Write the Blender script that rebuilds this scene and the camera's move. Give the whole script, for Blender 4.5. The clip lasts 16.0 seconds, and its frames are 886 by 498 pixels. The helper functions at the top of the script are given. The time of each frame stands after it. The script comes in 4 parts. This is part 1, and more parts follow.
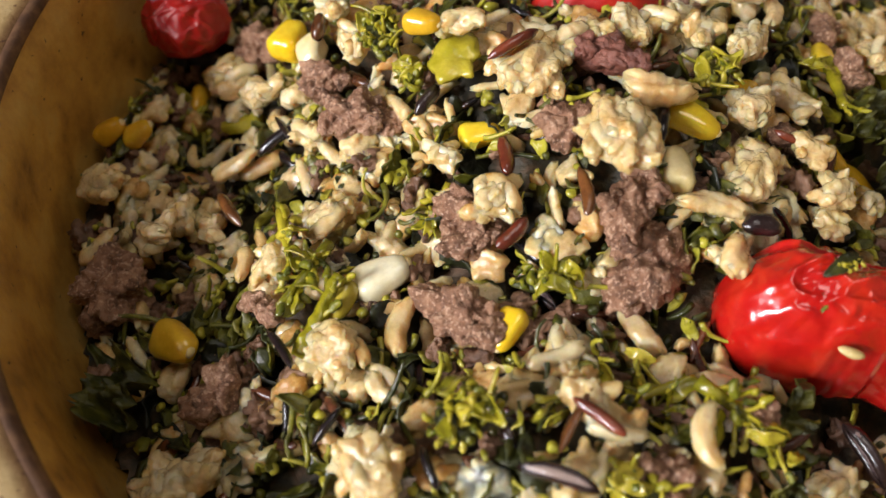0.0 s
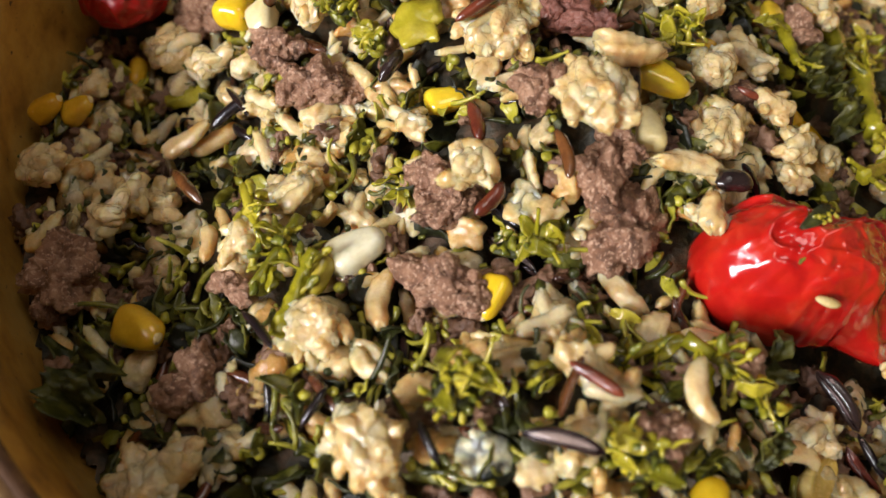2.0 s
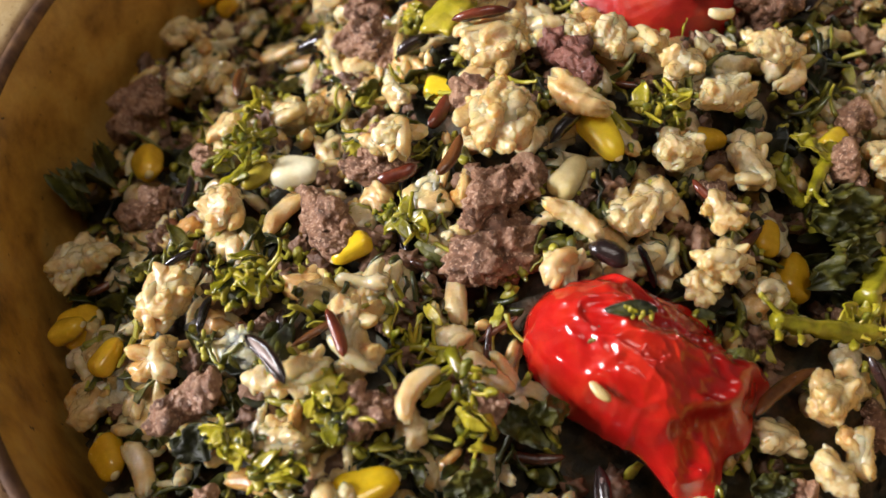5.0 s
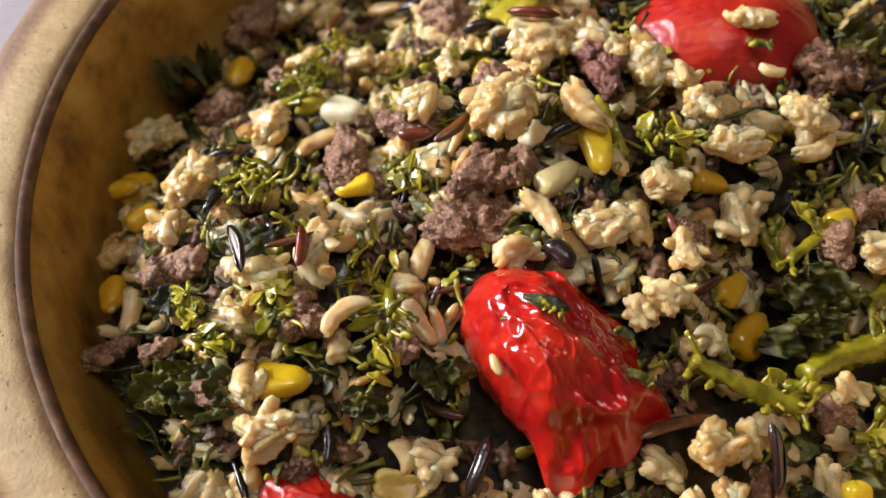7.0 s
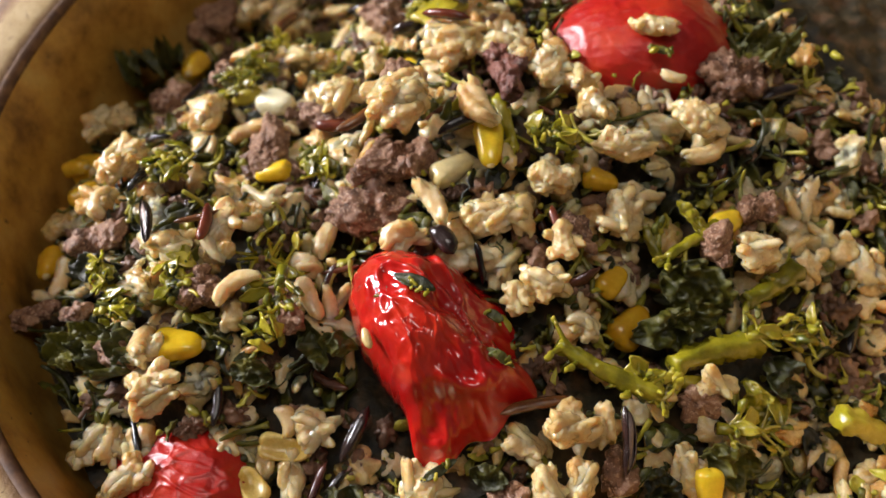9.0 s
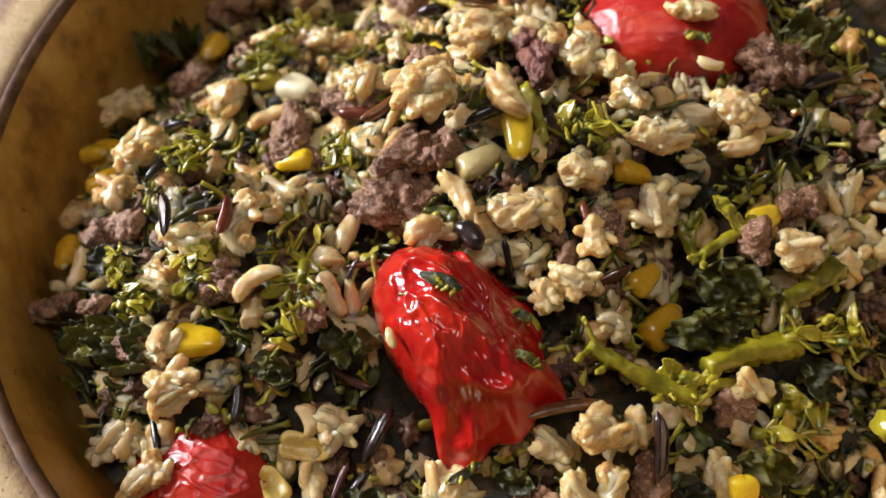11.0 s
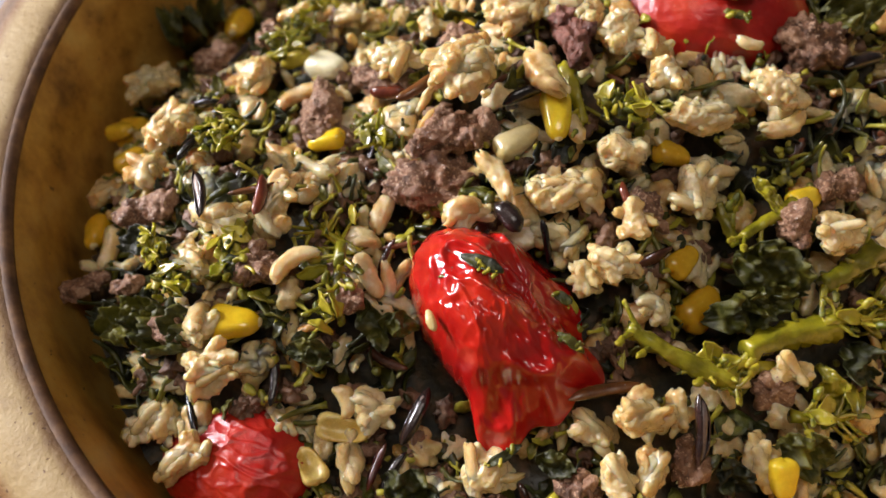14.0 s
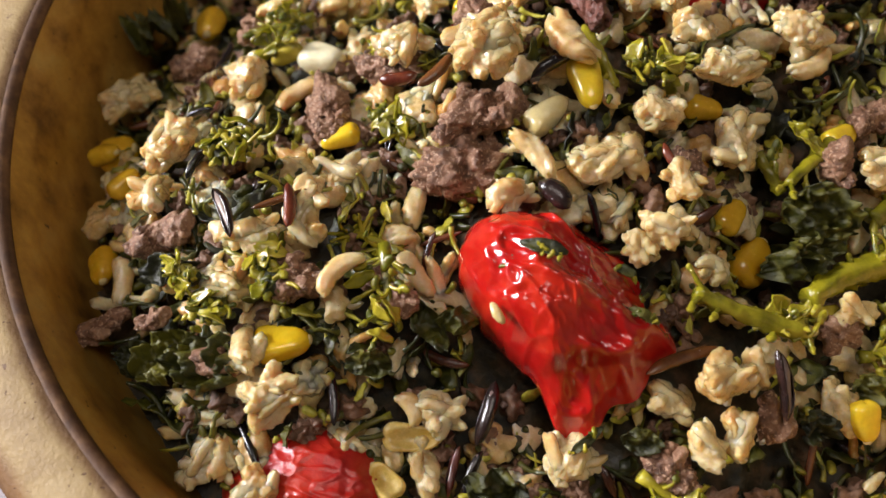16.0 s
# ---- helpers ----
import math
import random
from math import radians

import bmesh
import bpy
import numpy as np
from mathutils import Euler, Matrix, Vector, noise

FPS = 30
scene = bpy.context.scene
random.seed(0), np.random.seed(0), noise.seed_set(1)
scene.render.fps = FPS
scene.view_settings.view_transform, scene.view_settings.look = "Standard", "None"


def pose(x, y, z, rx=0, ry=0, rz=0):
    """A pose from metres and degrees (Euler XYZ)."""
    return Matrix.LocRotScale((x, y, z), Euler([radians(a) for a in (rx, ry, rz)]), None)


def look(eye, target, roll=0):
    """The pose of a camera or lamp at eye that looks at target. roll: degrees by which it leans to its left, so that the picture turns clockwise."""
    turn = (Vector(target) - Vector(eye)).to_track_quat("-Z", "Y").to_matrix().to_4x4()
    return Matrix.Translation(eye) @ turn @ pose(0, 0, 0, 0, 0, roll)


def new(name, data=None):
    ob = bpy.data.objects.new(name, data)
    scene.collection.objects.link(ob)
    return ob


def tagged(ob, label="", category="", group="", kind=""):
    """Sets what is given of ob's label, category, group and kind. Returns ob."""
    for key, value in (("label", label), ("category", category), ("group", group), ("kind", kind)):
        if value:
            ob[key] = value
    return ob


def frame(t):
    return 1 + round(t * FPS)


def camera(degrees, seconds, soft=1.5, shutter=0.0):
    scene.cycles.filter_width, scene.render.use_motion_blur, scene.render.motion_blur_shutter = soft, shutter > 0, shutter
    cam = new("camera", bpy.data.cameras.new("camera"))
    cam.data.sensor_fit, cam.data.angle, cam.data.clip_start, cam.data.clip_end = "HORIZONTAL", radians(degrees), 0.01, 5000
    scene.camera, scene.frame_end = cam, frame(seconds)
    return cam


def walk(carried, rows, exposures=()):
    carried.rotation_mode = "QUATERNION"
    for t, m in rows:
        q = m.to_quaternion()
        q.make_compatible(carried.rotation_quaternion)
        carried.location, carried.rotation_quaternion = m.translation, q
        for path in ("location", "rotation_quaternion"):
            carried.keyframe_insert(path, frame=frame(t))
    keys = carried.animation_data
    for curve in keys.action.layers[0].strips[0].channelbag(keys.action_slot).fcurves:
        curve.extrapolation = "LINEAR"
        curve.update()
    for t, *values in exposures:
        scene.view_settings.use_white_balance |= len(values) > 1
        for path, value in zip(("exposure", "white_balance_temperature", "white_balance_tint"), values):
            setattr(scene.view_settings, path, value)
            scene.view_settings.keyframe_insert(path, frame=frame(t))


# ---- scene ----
# The camera: a phone held a hand's width over the bowl; seconds, place in metres, turn in degrees.
cam = camera(55.70, 16.0)
ROWS = [
    (0, -0.03467, -0.06350, 0.10378, 31.71, -1.77, 2.87),
    (0.5, -0.04664, -0.05943, 0.10269, 32.16, -6.37, -6.77),
    (1, -0.05135, -0.05227, 0.10267, 32.13, -6.14, -12.81),
    (1.5, -0.04759, -0.05634, 0.09841, 31.46, -6.12, -12.76),
    (2, -0.04346, -0.06257, 0.10063, 30.16, -5.41, -2.26),
    (2.5, -0.02099, -0.06675, 0.10690, 29.91, -4.21, 8.83),
    (3, -0.00367, -0.06781, 0.10746, 30.23, -2.68, 17.80),
    (3.5, 0.01599, -0.06728, 0.10920, 31.08, 0.68, 20.92),
    (4, 0.01964, -0.06420, 0.10948, 31.52, 1.64, 25.26),
    (6.5, 0.05075, -0.04742, 0.11360, 30.32, 3.88, 45.72),
    (7, 0.05729, -0.04437, 0.11745, 31.18, 3.64, 52.74),
    (7.5, 0.06137, -0.04107, 0.11974, 31.55, 4.28, 55.08),
    (8, 0.07153, -0.03464, 0.11734, 31.84, 4.71, 55.66),
    (8.5, 0.07978, -0.02953, 0.12068, 32.51, 5.12, 56.32),
    (11, 0.07374, -0.02594, 0.11884, 30.40, 5.97, 57.65),
    (11.5, 0.07208, -0.02776, 0.11959, 30.39, 5.86, 57.59),
    (12, 0.07103, -0.03243, 0.12010, 30.43, 5.69, 57.38),
    (12.5, 0.06927, -0.03533, 0.12040, 30.11, 5.62, 57.36),
    (13, 0.07202, -0.03271, 0.12152, 29.91, 5.75, 57.10),
    (13.5, 0.06943, -0.03179, 0.11965, 29.27, 5.77, 57.52),
    (14, 0.06925, -0.03038, 0.11905, 28.72, 5.84, 57.81),
    (14.5, 0.07005, -0.03227, 0.11772, 28.26, 6.23, 57.81),
    (15, 0.07054, -0.03600, 0.11694, 28.03, 6.40, 57.09),
    (15.5, 0.06764, -0.03857, 0.11643, 27.54, 6.70, 54.57),
    (16, 0.05398, -0.04174, 0.11646, 25.97, 5.26, 48.91),
]
walk(cam, [(t, pose(x, y, z, rx, ry, rz)) for t, x, y, z, rx, ry, rz in ROWS], ((0, -0.22), (2, -0.25), (4.2, -0.12), (6.5, 0.0), (16, 0.0)))
cam.data.dof.use_dof, cam.data.dof.focus_distance, cam.data.dof.aperture_fstop = True, 0.130, 17.0

# ---- light: a window beside the table, a warm lamp overhead, a dim room ----
MM = 0.001
world = bpy.data.worlds.new("room_air")
scene.world = world
world.use_nodes = True
sky = world.node_tree.nodes.new("ShaderNodeTexSky")
sky.sky_type, sky.sun_disc, sky.sun_elevation, sky.sun_rotation = "NISHITA", False, radians(30), radians(220)
world.node_tree.links.new(sky.outputs[0], world.node_tree.nodes["Background"].inputs[0])
world.node_tree.nodes["Background"].inputs[1].default_value = 0.06


def area_lamp(name, eye, target, width, height, watts, colour):
    data = bpy.data.lights.new(name, "AREA")
    data.shape, data.size, data.size_y, data.energy, data.color = "RECTANGLE", width, height, watts, colour
    ob = new(name, data)
    ob.matrix_world = look(eye, target)
    return ob


area_lamp("window_daylight", (-1.42, -0.95, 0.95), (0, 0, 0), 0.72, 0.80, 80, (0.98, 0.955, 1.0))
area_lamp("ceiling_lamp_light", (0.25, 0.10, 1.50), (0, 0.03, 0), 0.60, 0.60, 5.4, (1.0, 0.91, 0.84))


# ---- materials ----
def ramp(nt, fac, stops):
    node = nt.nodes.new("ShaderNodeValToRGB")
    while len(node.color_ramp.elements) < len(stops):
        node.color_ramp.elements.new(0.5)
    for el, (at, colour) in zip(node.color_ramp.elements, stops):
        el.position, el.color = at, (*colour, 1)
    nt.links.new(fac, node.inputs[0])
    return node.outputs[0]


def noise_tex(nt, coord, scale, detail=4.0, rough=0.6):
    node = nt.nodes.new("ShaderNodeTexNoise")
    node.inputs["Scale"].default_value, node.inputs["Detail"].default_value, node.inputs["Roughness"].default_value = scale, detail, rough
    nt.links.new(coord, node.inputs["Vector"])
    return node.outputs["Fac"]


def mixed(nt, kind, fac, a, b):
    node = nt.nodes.new("ShaderNodeMix")
    node.data_type, node.blend_type = "RGBA", kind
    for value, socket in ((fac, node.inputs[0]), (a, node.inputs[6]), (b, node.inputs[7])):
        if isinstance(value, (int, float)):
            socket.default_value = value
        elif isinstance(value, tuple):
            socket.default_value = (*value, 1)
        else:
            nt.links.new(value, socket)
    return node.outputs[2]


def material(name, stops, big=0.35, fine=3.0, rough=0.4, gloss=0.0, sss=0.0, sss_colour=(1, 0.6, 0.3), bump=0.15, vary="object",
             spread=0.35, spots=None, metal=0.0, spot_scale=1.2, spot_at=0.68, bump_scale=None):
    """A food or glaze surface: a colour ramp over broad noise, tinted piece by piece, with grain, spots and relief. Scales are per millimetre."""
    m = bpy.data.materials.new(name)
    m.use_nodes = True
    nt = m.node_tree
    bsdf = nt.nodes["Principled BSDF"]
    tc = nt.nodes.new("ShaderNodeTexCoord")
    coord = tc.outputs["Object"]
    if vary == "object":
        rnd = nt.nodes.new("ShaderNodeObjectInfo").outputs["Random"]
    else:
        rnd = nt.nodes.new("ShaderNodeNewGeometry").outputs["Random Per Island"]
    shift = nt.nodes.new("ShaderNodeVectorMath")
    shift.operation = "MULTIPLY_ADD"
    comb = nt.nodes.new("ShaderNodeCombineXYZ")
    for k in range(3):
        nt.links.new(rnd, comb.inputs[k])
    nt.links.new(comb.outputs[0], shift.inputs[0])
    shift.inputs[1].default_value = (37.0, 53.0, 71.0)
    nt.links.new(coord, shift.inputs[2])
    where = shift.outputs[0]
    broad = noise_tex(nt, where, big, 5.0)
    mixv = nt.nodes.new("ShaderNodeMath")
    mixv.operation = "MULTIPLY_ADD"
    nt.links.new(rnd, mixv.inputs[0])
    mixv.inputs[1].default_value = spread
    off = nt.nodes.new("ShaderNodeMath")
    off.operation = "SUBTRACT"
    nt.links.new(broad, off.inputs[0])
    off.inputs[1].default_value = spread * 0.5
    nt.links.new(off.outputs[0], mixv.inputs[2])
    colour = ramp(nt, mixv.outputs[0], stops)
    grain = noise_tex(nt, where, fine, 6.0, 0.7)
    colour = mixed(nt, "MULTIPLY", 0.3, colour, ramp(nt, grain, [(0.3, (0.55, 0.5, 0.45)), (0.65, (1, 1, 1))]))
    if spots:
        dots = noise_tex(nt, where, spot_scale, 3.0, 0.5)
        mask = ramp(nt, dots, [(spot_at, (0, 0, 0)), (spot_at + 0.04, (1, 1, 1))])
        colour = mixed(nt, "MIX", mask, colour, spots)
    nt.links.new(colour, bsdf.inputs["Base Color"])
    rr = nt.nodes.new("ShaderNodeMapRange")
    nt.links.new(grain, rr.inputs[0])
    rr.inputs[3].default_value, rr.inputs[4].default_value = max(0.03, rough - 0.12), rough + 0.15
    nt.links.new(rr.outputs[0], bsdf.inputs["Roughness"])
    bsdf.inputs["Coat Weight"].default_value = gloss
    bsdf.inputs["Coat Roughness"].default_value = 0.09
    bsdf.inputs["Metallic"].default_value = metal
    if sss:
        bsdf.inputs["Subsurface Weight"].default_value = sss
        bsdf.inputs["Subsurface Radius"].default_value = sss_colour
        bsdf.inputs["Subsurface Scale"].default_value = 0.0028
    if bump:
        rel = noise_tex(nt, where, bump_scale or fine * 0.6, 5.0, 0.6)
        node = nt.nodes.new("ShaderNodeBump")
        node.inputs["Strength"].default_value, node.inputs["Distance"].default_value = bump, 0.0006
        nt.links.new(rel, node.inputs["Height"])
        nt.links.new(node.outputs[0], bsdf.inputs["Normal"])
        nt.links.new(node.outputs[0], bsdf.inputs["Coat Normal"])
    return m


RICE_STOPS = [(0.24, (0.57, 0.32, 0.10)), (0.38, (0.68, 0.465, 0.195)), (0.52, (0.73, 0.55, 0.275)), (0.70, (0.77, 0.63, 0.38))]
rice_mat = material("cooked_brown_rice", RICE_STOPS, 0.2, 1.8, 0.22, 0.85, 1.0, (1, 0.74, 0.44), 0.3, "object", 0.22, (0.46, 0.25, 0.09), 0, 0.6, 0.76, 1.3)
rice_fill_mat = material("cooked_rice_in_the_mix", RICE_STOPS, 0.12, 1.6, 0.24, 0.7, 0.9, (1, 0.74, 0.44), 0.3, "island", 0.45, (0.34, 0.18, 0.07), 0, 0.6, 0.72, 1.3)
corn_mats = {
    "gold": material("golden_corn_skin", [(0.3, (0.66, 0.35, 0.012)), (0.7, (0.82, 0.50, 0.03))], 0.15, 1.0, 0.22, 0.5, 0.2, (1, 0.6, 0.1), 0.06),
    "bright": material("bright_yellow_corn_skin", [(0.3, (0.84, 0.52, 0.012)), (0.7, (0.90, 0.66, 0.04))], 0.15, 1.0, 0.18, 0.6, 0.2, (1, 0.6, 0.1), 0.06),
    "cream": material("cream_corn_skin", [(0.3, (0.80, 0.62, 0.24)), (0.7, (0.86, 0.74, 0.42))], 0.15, 1.0, 0.2, 0.5, 0.25, (1, 0.8, 0.4), 0.06),
    "white": material("pale_corn_skin", [(0.3, (0.80, 0.68, 0.34)), (0.7, (0.86, 0.80, 0.56))], 0.15, 1.0, 0.18, 0.6, 0.25, (1, 0.8, 0.5), 0.06),
    "cut": material("cut_corn_flesh", [(0.3, (0.76, 0.45, 0.05)), (0.7, (0.86, 0.66, 0.22))], 0.2, 1.2, 0.25, 0.5, 0.2, (1, 0.7, 0.2), 0.2),
    "olive": material("olive_green_corn_skin", [(0.3, (0.34, 0.26, 0.02)), (0.7, (0.52, 0.42, 0.05))], 0.2, 1.2, 0.22, 0.5, 0.1, (0.6, 0.8, 0.2), 0.1),
}
tip_mat = material("corn_tip_cap", [(0.3, (0.74, 0.55, 0.20)), (0.7, (0.82, 0.68, 0.36))], 0.4, 2.0, 0.4, 0.2, 0.1, (1, 0.8, 0.5), 0.3)
meat_mat = material("browned_ground_meat", [(0.3, (0.12, 0.053, 0.027)), (0.5, (0.30, 0.148, 0.082)), (0.68, (0.47, 0.265, 0.155))], 0.45, 2.2, 0.42, 0.3, 0.0, (1, 1, 1), 1.0, "object", 0.25,
                    (0.55, 0.35, 0.23), 0, 1.7, 0.57, 2.0)
meat_dark_mat = material("dark_ground_meat", [(0.25, (0.09, 0.03, 0.02)), (0.5, (0.20, 0.07, 0.045)), (0.75, (0.32, 0.13, 0.09))], 0.45, 2.2, 0.35, 0.3, 0.0, (1, 1, 1), 0.9, "object", 0.2, None, 0, 1, 0.7, 1.6)
meat_fill_mat = material("meat_crumbs", [(0.25, (0.08, 0.036, 0.018)), (0.5, (0.19, 0.095, 0.05)), (0.75, (0.33, 0.185, 0.11))], 0.45, 2.2, 0.42, 0.25, 0.0, (1, 1, 1), 0.8, "island", 0.4)
husk_mats = {
    "black": material("black_wild_rice_husk", [(0.3, (0.006, 0.005, 0.007)), (0.7, (0.028, 0.016, 0.014))], 0.3, 2.0, 0.22, 0.6, 0, (1, 1, 1), 0.2),
    "brown": material("brown_wild_rice_husk", [(0.3, (0.055, 0.018, 0.007)), (0.7, (0.20, 0.075, 0.022))], 0.3, 2.0, 0.2, 0.6, 0, (1, 1, 1), 0.2),
    "red": material("red_rice_husk", [(0.3, (0.08, 0.014, 0.008)), (0.7, (0.22, 0.05, 0.022))], 0.3, 2.0, 0.18, 0.7, 0, (1, 1, 1), 0.2),
    "split": material("split_wild_rice_husk", [(0.3, (0.008, 0.005, 0.006)), (0.7, (0.05, 0.022, 0.018))], 0.3, 2.0, 0.2, 0.6, 0, (1, 1, 1), 0.2),
}
husk_fill_mat = material("wild_rice_in_the_mix", [(0.3, (0.006, 0.005, 0.006)), (0.55, (0.05, 0.018, 0.010)), (0.8, (0.16, 0.05, 0.02))], 0.2, 2.0, 0.22, 0.5, 0, (1, 1, 1), 0.2, "island", 0.7)
kernel_mat = material("wild_rice_kernel", [(0.3, (0.13, 0.085, 0.08)), (0.7, (0.34, 0.25, 0.21))], 0.4, 2.0, 0.3, 0.4, 0.1, (1, 0.8, 0.6), 0.3)
bud_mat = material("broccoli_bud", [(0.25, (0.085, 0.10, 0.006)), (0.5, (0.25, 0.235, 0.012)), (0.8, (0.52, 0.43, 0.03))], 0.5, 2.4, 0.28, 0.45, 0.1, (0.6, 0.8, 0.2), 0.35, "object", 0.6)
bud_fill_mat = material("broccoli_crumbs", [(0.25, (0.03, 0.036, 0.004)), (0.5, (0.15, 0.145, 0.012)), (0.8, (0.43, 0.39, 0.035))], 0.3, 2.4, 0.3, 0.4, 0, (1, 1, 1), 0.35, "island", 0.8)
stalk_mat = material("broccoli_stalk", [(0.25, (0.16, 0.15, 0.008)), (0.5, (0.36, 0.315, 0.016)), (0.8, (0.56, 0.46, 0.05))], 0.2, 1.4, 0.2, 0.7, 0.12, (0.6, 0.8, 0.2), 0.3, "object", 0.4)
leaf_mat = material("dark_wilted_leaf", [(0.25, (0.010, 0.012, 0.003)), (0.5, (0.045, 0.048, 0.005)), (0.8, (0.16, 0.145, 0.011))], 0.35, 2.0, 0.45, 0.08, 0, (1, 1, 1), 0.6, "object", 0.4)
leaf_fill_mat = material("leaf_shreds", [(0.25, (0.008, 0.010, 0.003)), (0.5, (0.035, 0.040, 0.005)), (0.8, (0.13, 0.125, 0.010))], 0.35, 2.0, 0.42, 0.1, 0, (1, 1, 1), 0.6, "island", 0.6)
tomato_mat = material("wrinkled_tomato_skin", [(0.25, (0.38, 0.006, 0.007)), (0.5, (0.52, 0.011, 0.008)), (0.8, (0.66, 0.045, 0.012))], 0.09, 0.8, 0.17, 0.8, 0.15, (1, 0.16, 0.06), 0.12, "object", 0.15, None, 0, 1, 0.7, 0.22)
tomato_dark_mat = material("deep_red_tomato_skin", [(0.25, (0.30, 0.006, 0.006)), (0.5, (0.46, 0.012, 0.008)), (0.8, (0.60, 0.05, 0.012))], 0.12, 0.8, 0.36, 0.3, 0.15, (1, 0.15, 0.08), 0.4, "object", 0.15, None, 0, 1, 0.7, 0.5)
seed_mat = material("tomato_seed", [(0.3, (0.62, 0.46, 0.16)), (0.7, (0.78, 0.64, 0.32))], 0.4, 2.0, 0.25, 0.5, 0.1, (1, 0.8, 0.4), 0.2)
# near-black base: the shade in the gaps between pieces is put into this colour
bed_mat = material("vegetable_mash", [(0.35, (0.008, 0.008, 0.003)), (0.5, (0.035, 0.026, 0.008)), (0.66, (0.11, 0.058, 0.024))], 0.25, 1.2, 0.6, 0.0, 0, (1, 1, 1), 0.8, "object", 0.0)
glaze_mat = material("buff_stoneware_glaze", [(0.25, (0.24, 0.14, 0.045)), (0.5, (0.44, 0.30, 0.12)), (0.75, (0.57, 0.43, 0.22))], 0.11, 1.4, 0.42, 0.15, 0, (1, 1, 1), 0.12, "object", 0.0, (0.15, 0.07, 0.022), 0, 0.9, 0.64)
wall_mat = material("brushed_inner_glaze", [(0.30, (0.20, 0.088, 0.014)), (0.42, (0.44, 0.22, 0.036)), (0.54, (0.60, 0.33, 0.06)), (0.7, (0.66, 0.42, 0.11))], 0.09, 0.9, 0.42, 0.12, 0, (1, 1, 1), 0.2, "object", 0.0, (0.09, 0.045, 0.014), 0, 0.7, 0.70)
lip_mat = material("brown_glaze_break", [(0.3, (0.075, 0.035, 0.017)), (0.5, (0.14, 0.068, 0.032)), (0.68, (0.24, 0.125, 0.055))], 0.3, 1.6, 0.62, 0.0, 0, (1, 1, 1), 0.15, "object", 0.0)


def banded(m, bands, blur):
    """Glaze that breaks to other colours in rings: bands are (radius in mm, colour); it wanders by blur millimetres."""
    nt = m.node_tree
    bsdf = nt.nodes["Principled BSDF"]
    was = bsdf.inputs["Base Color"].links[0].from_socket
    coord = nt.nodes.new("ShaderNodeTexCoord").outputs["Object"]
    flat = nt.nodes.new("ShaderNodeVectorMath")
    flat.operation = "MULTIPLY"
    flat.inputs[1].default_value = (1, 1, 0)
    nt.links.new(coord, flat.inputs[0])
    length = nt.nodes.new("ShaderNodeVectorMath")
    length.operation = "LENGTH"
    nt.links.new(flat.outputs[0], length.inputs[0])
    wander = nt.nodes.new("ShaderNodeMath")
    wander.operation = "MULTIPLY_ADD"
    nt.links.new(noise_tex(nt, coord, 0.12, 5.0, 0.65), wander.inputs[0])
    wander.inputs[1].default_value = blur
    nt.links.new(length.outputs["Value"], wander.inputs[2])
    span = nt.nodes.new("ShaderNodeMapRange")
    lo, hi = bands[0][0], bands[-1][0]
    nt.links.new(wander.outputs[0], span.inputs[0])
    span.inputs[1].default_value, span.inputs[2].default_value = lo + blur / 2, hi + blur / 2
    tint = ramp(nt, span.outputs[0], [((r - lo) / (hi - lo), c) for r, c in bands])
    nt.links.new(mixed(nt, "MULTIPLY", 1.0, was, tint), bsdf.inputs["Base Color"])
    return m


rim_mat = banded(material("buff_speckled_rim_glaze", [(0.25, (0.27, 0.165, 0.06)), (0.5, (0.42, 0.29, 0.12)), (0.75, (0.52, 0.39, 0.20))], 0.11, 1.6, 0.6, 0.0, 0, (1, 1, 1), 0.35, "object", 0.0, (0.16, 0.08, 0.03), 0, 0.8, 0.66),
                 [(98.2, (0.30, 0.20, 0.15)), (99.1, (0.50, 0.38, 0.30)), (100.4, (1, 1, 1)), (106.5, (1, 1, 1)), (108.5, (0.62, 0.45, 0.32)), (110.5, (0.36, 0.24, 0.17)), (114.5, (0.6, 0.46, 0.36))], 2.0)
cloth_mat = material("pale_lavender_tabletop", [(0.3, (0.33, 0.30, 0.33)), (0.7, (0.42, 0.39, 0.42))], 0.01, 0.3, 0.6, 0, 0, (1, 1, 1), 0.1, "object", 0.0)
plaster_mat = material("room_plaster", [(0.3, (0.11, 0.09, 0.07)), (0.7, (0.15, 0.12, 0.09))], 0.004, 0.2, 0.8, 0, 0, (1, 1, 1), 0.1, "object", 0.0)


# ---- building helpers; meshes are in millimetres ----
def mesh_of(name, bm, mat, smooth=True):
    bmesh.ops.recalc_face_normals(bm, faces=bm.faces[:])
    me = bpy.data.meshes.new(name)
    bm.to_mesh(me)
    bm.free()
    me.materials.append(mat)
    if smooth:
        me.polygons.foreach_set("use_smooth", [True] * len(me.polygons))
    return me


def placed(ob, parent=None, m=Matrix.Identity(4)):
    if parent:
        ob.parent = parent
        ob.matrix_parent_inverse = Matrix.Identity(4)
    ob.matrix_basis = m
    return ob


def part(name, data, mat, parent, label="", m=Matrix.Identity(4)):
    me = mesh_of(name, data, mat) if isinstance(data, bmesh.types.BMesh) else data
    return tagged(placed(new(name, me), parent, m), label)


def mound(x, y):
    """The heaped surface of the dish, in millimetres."""
    return max(4.95 - 0.056 * x + 0.01865 * y - 0.00445 * x * x - 0.000285 * x * y - 0.00061 * y * y, -17.0)


LAID = []


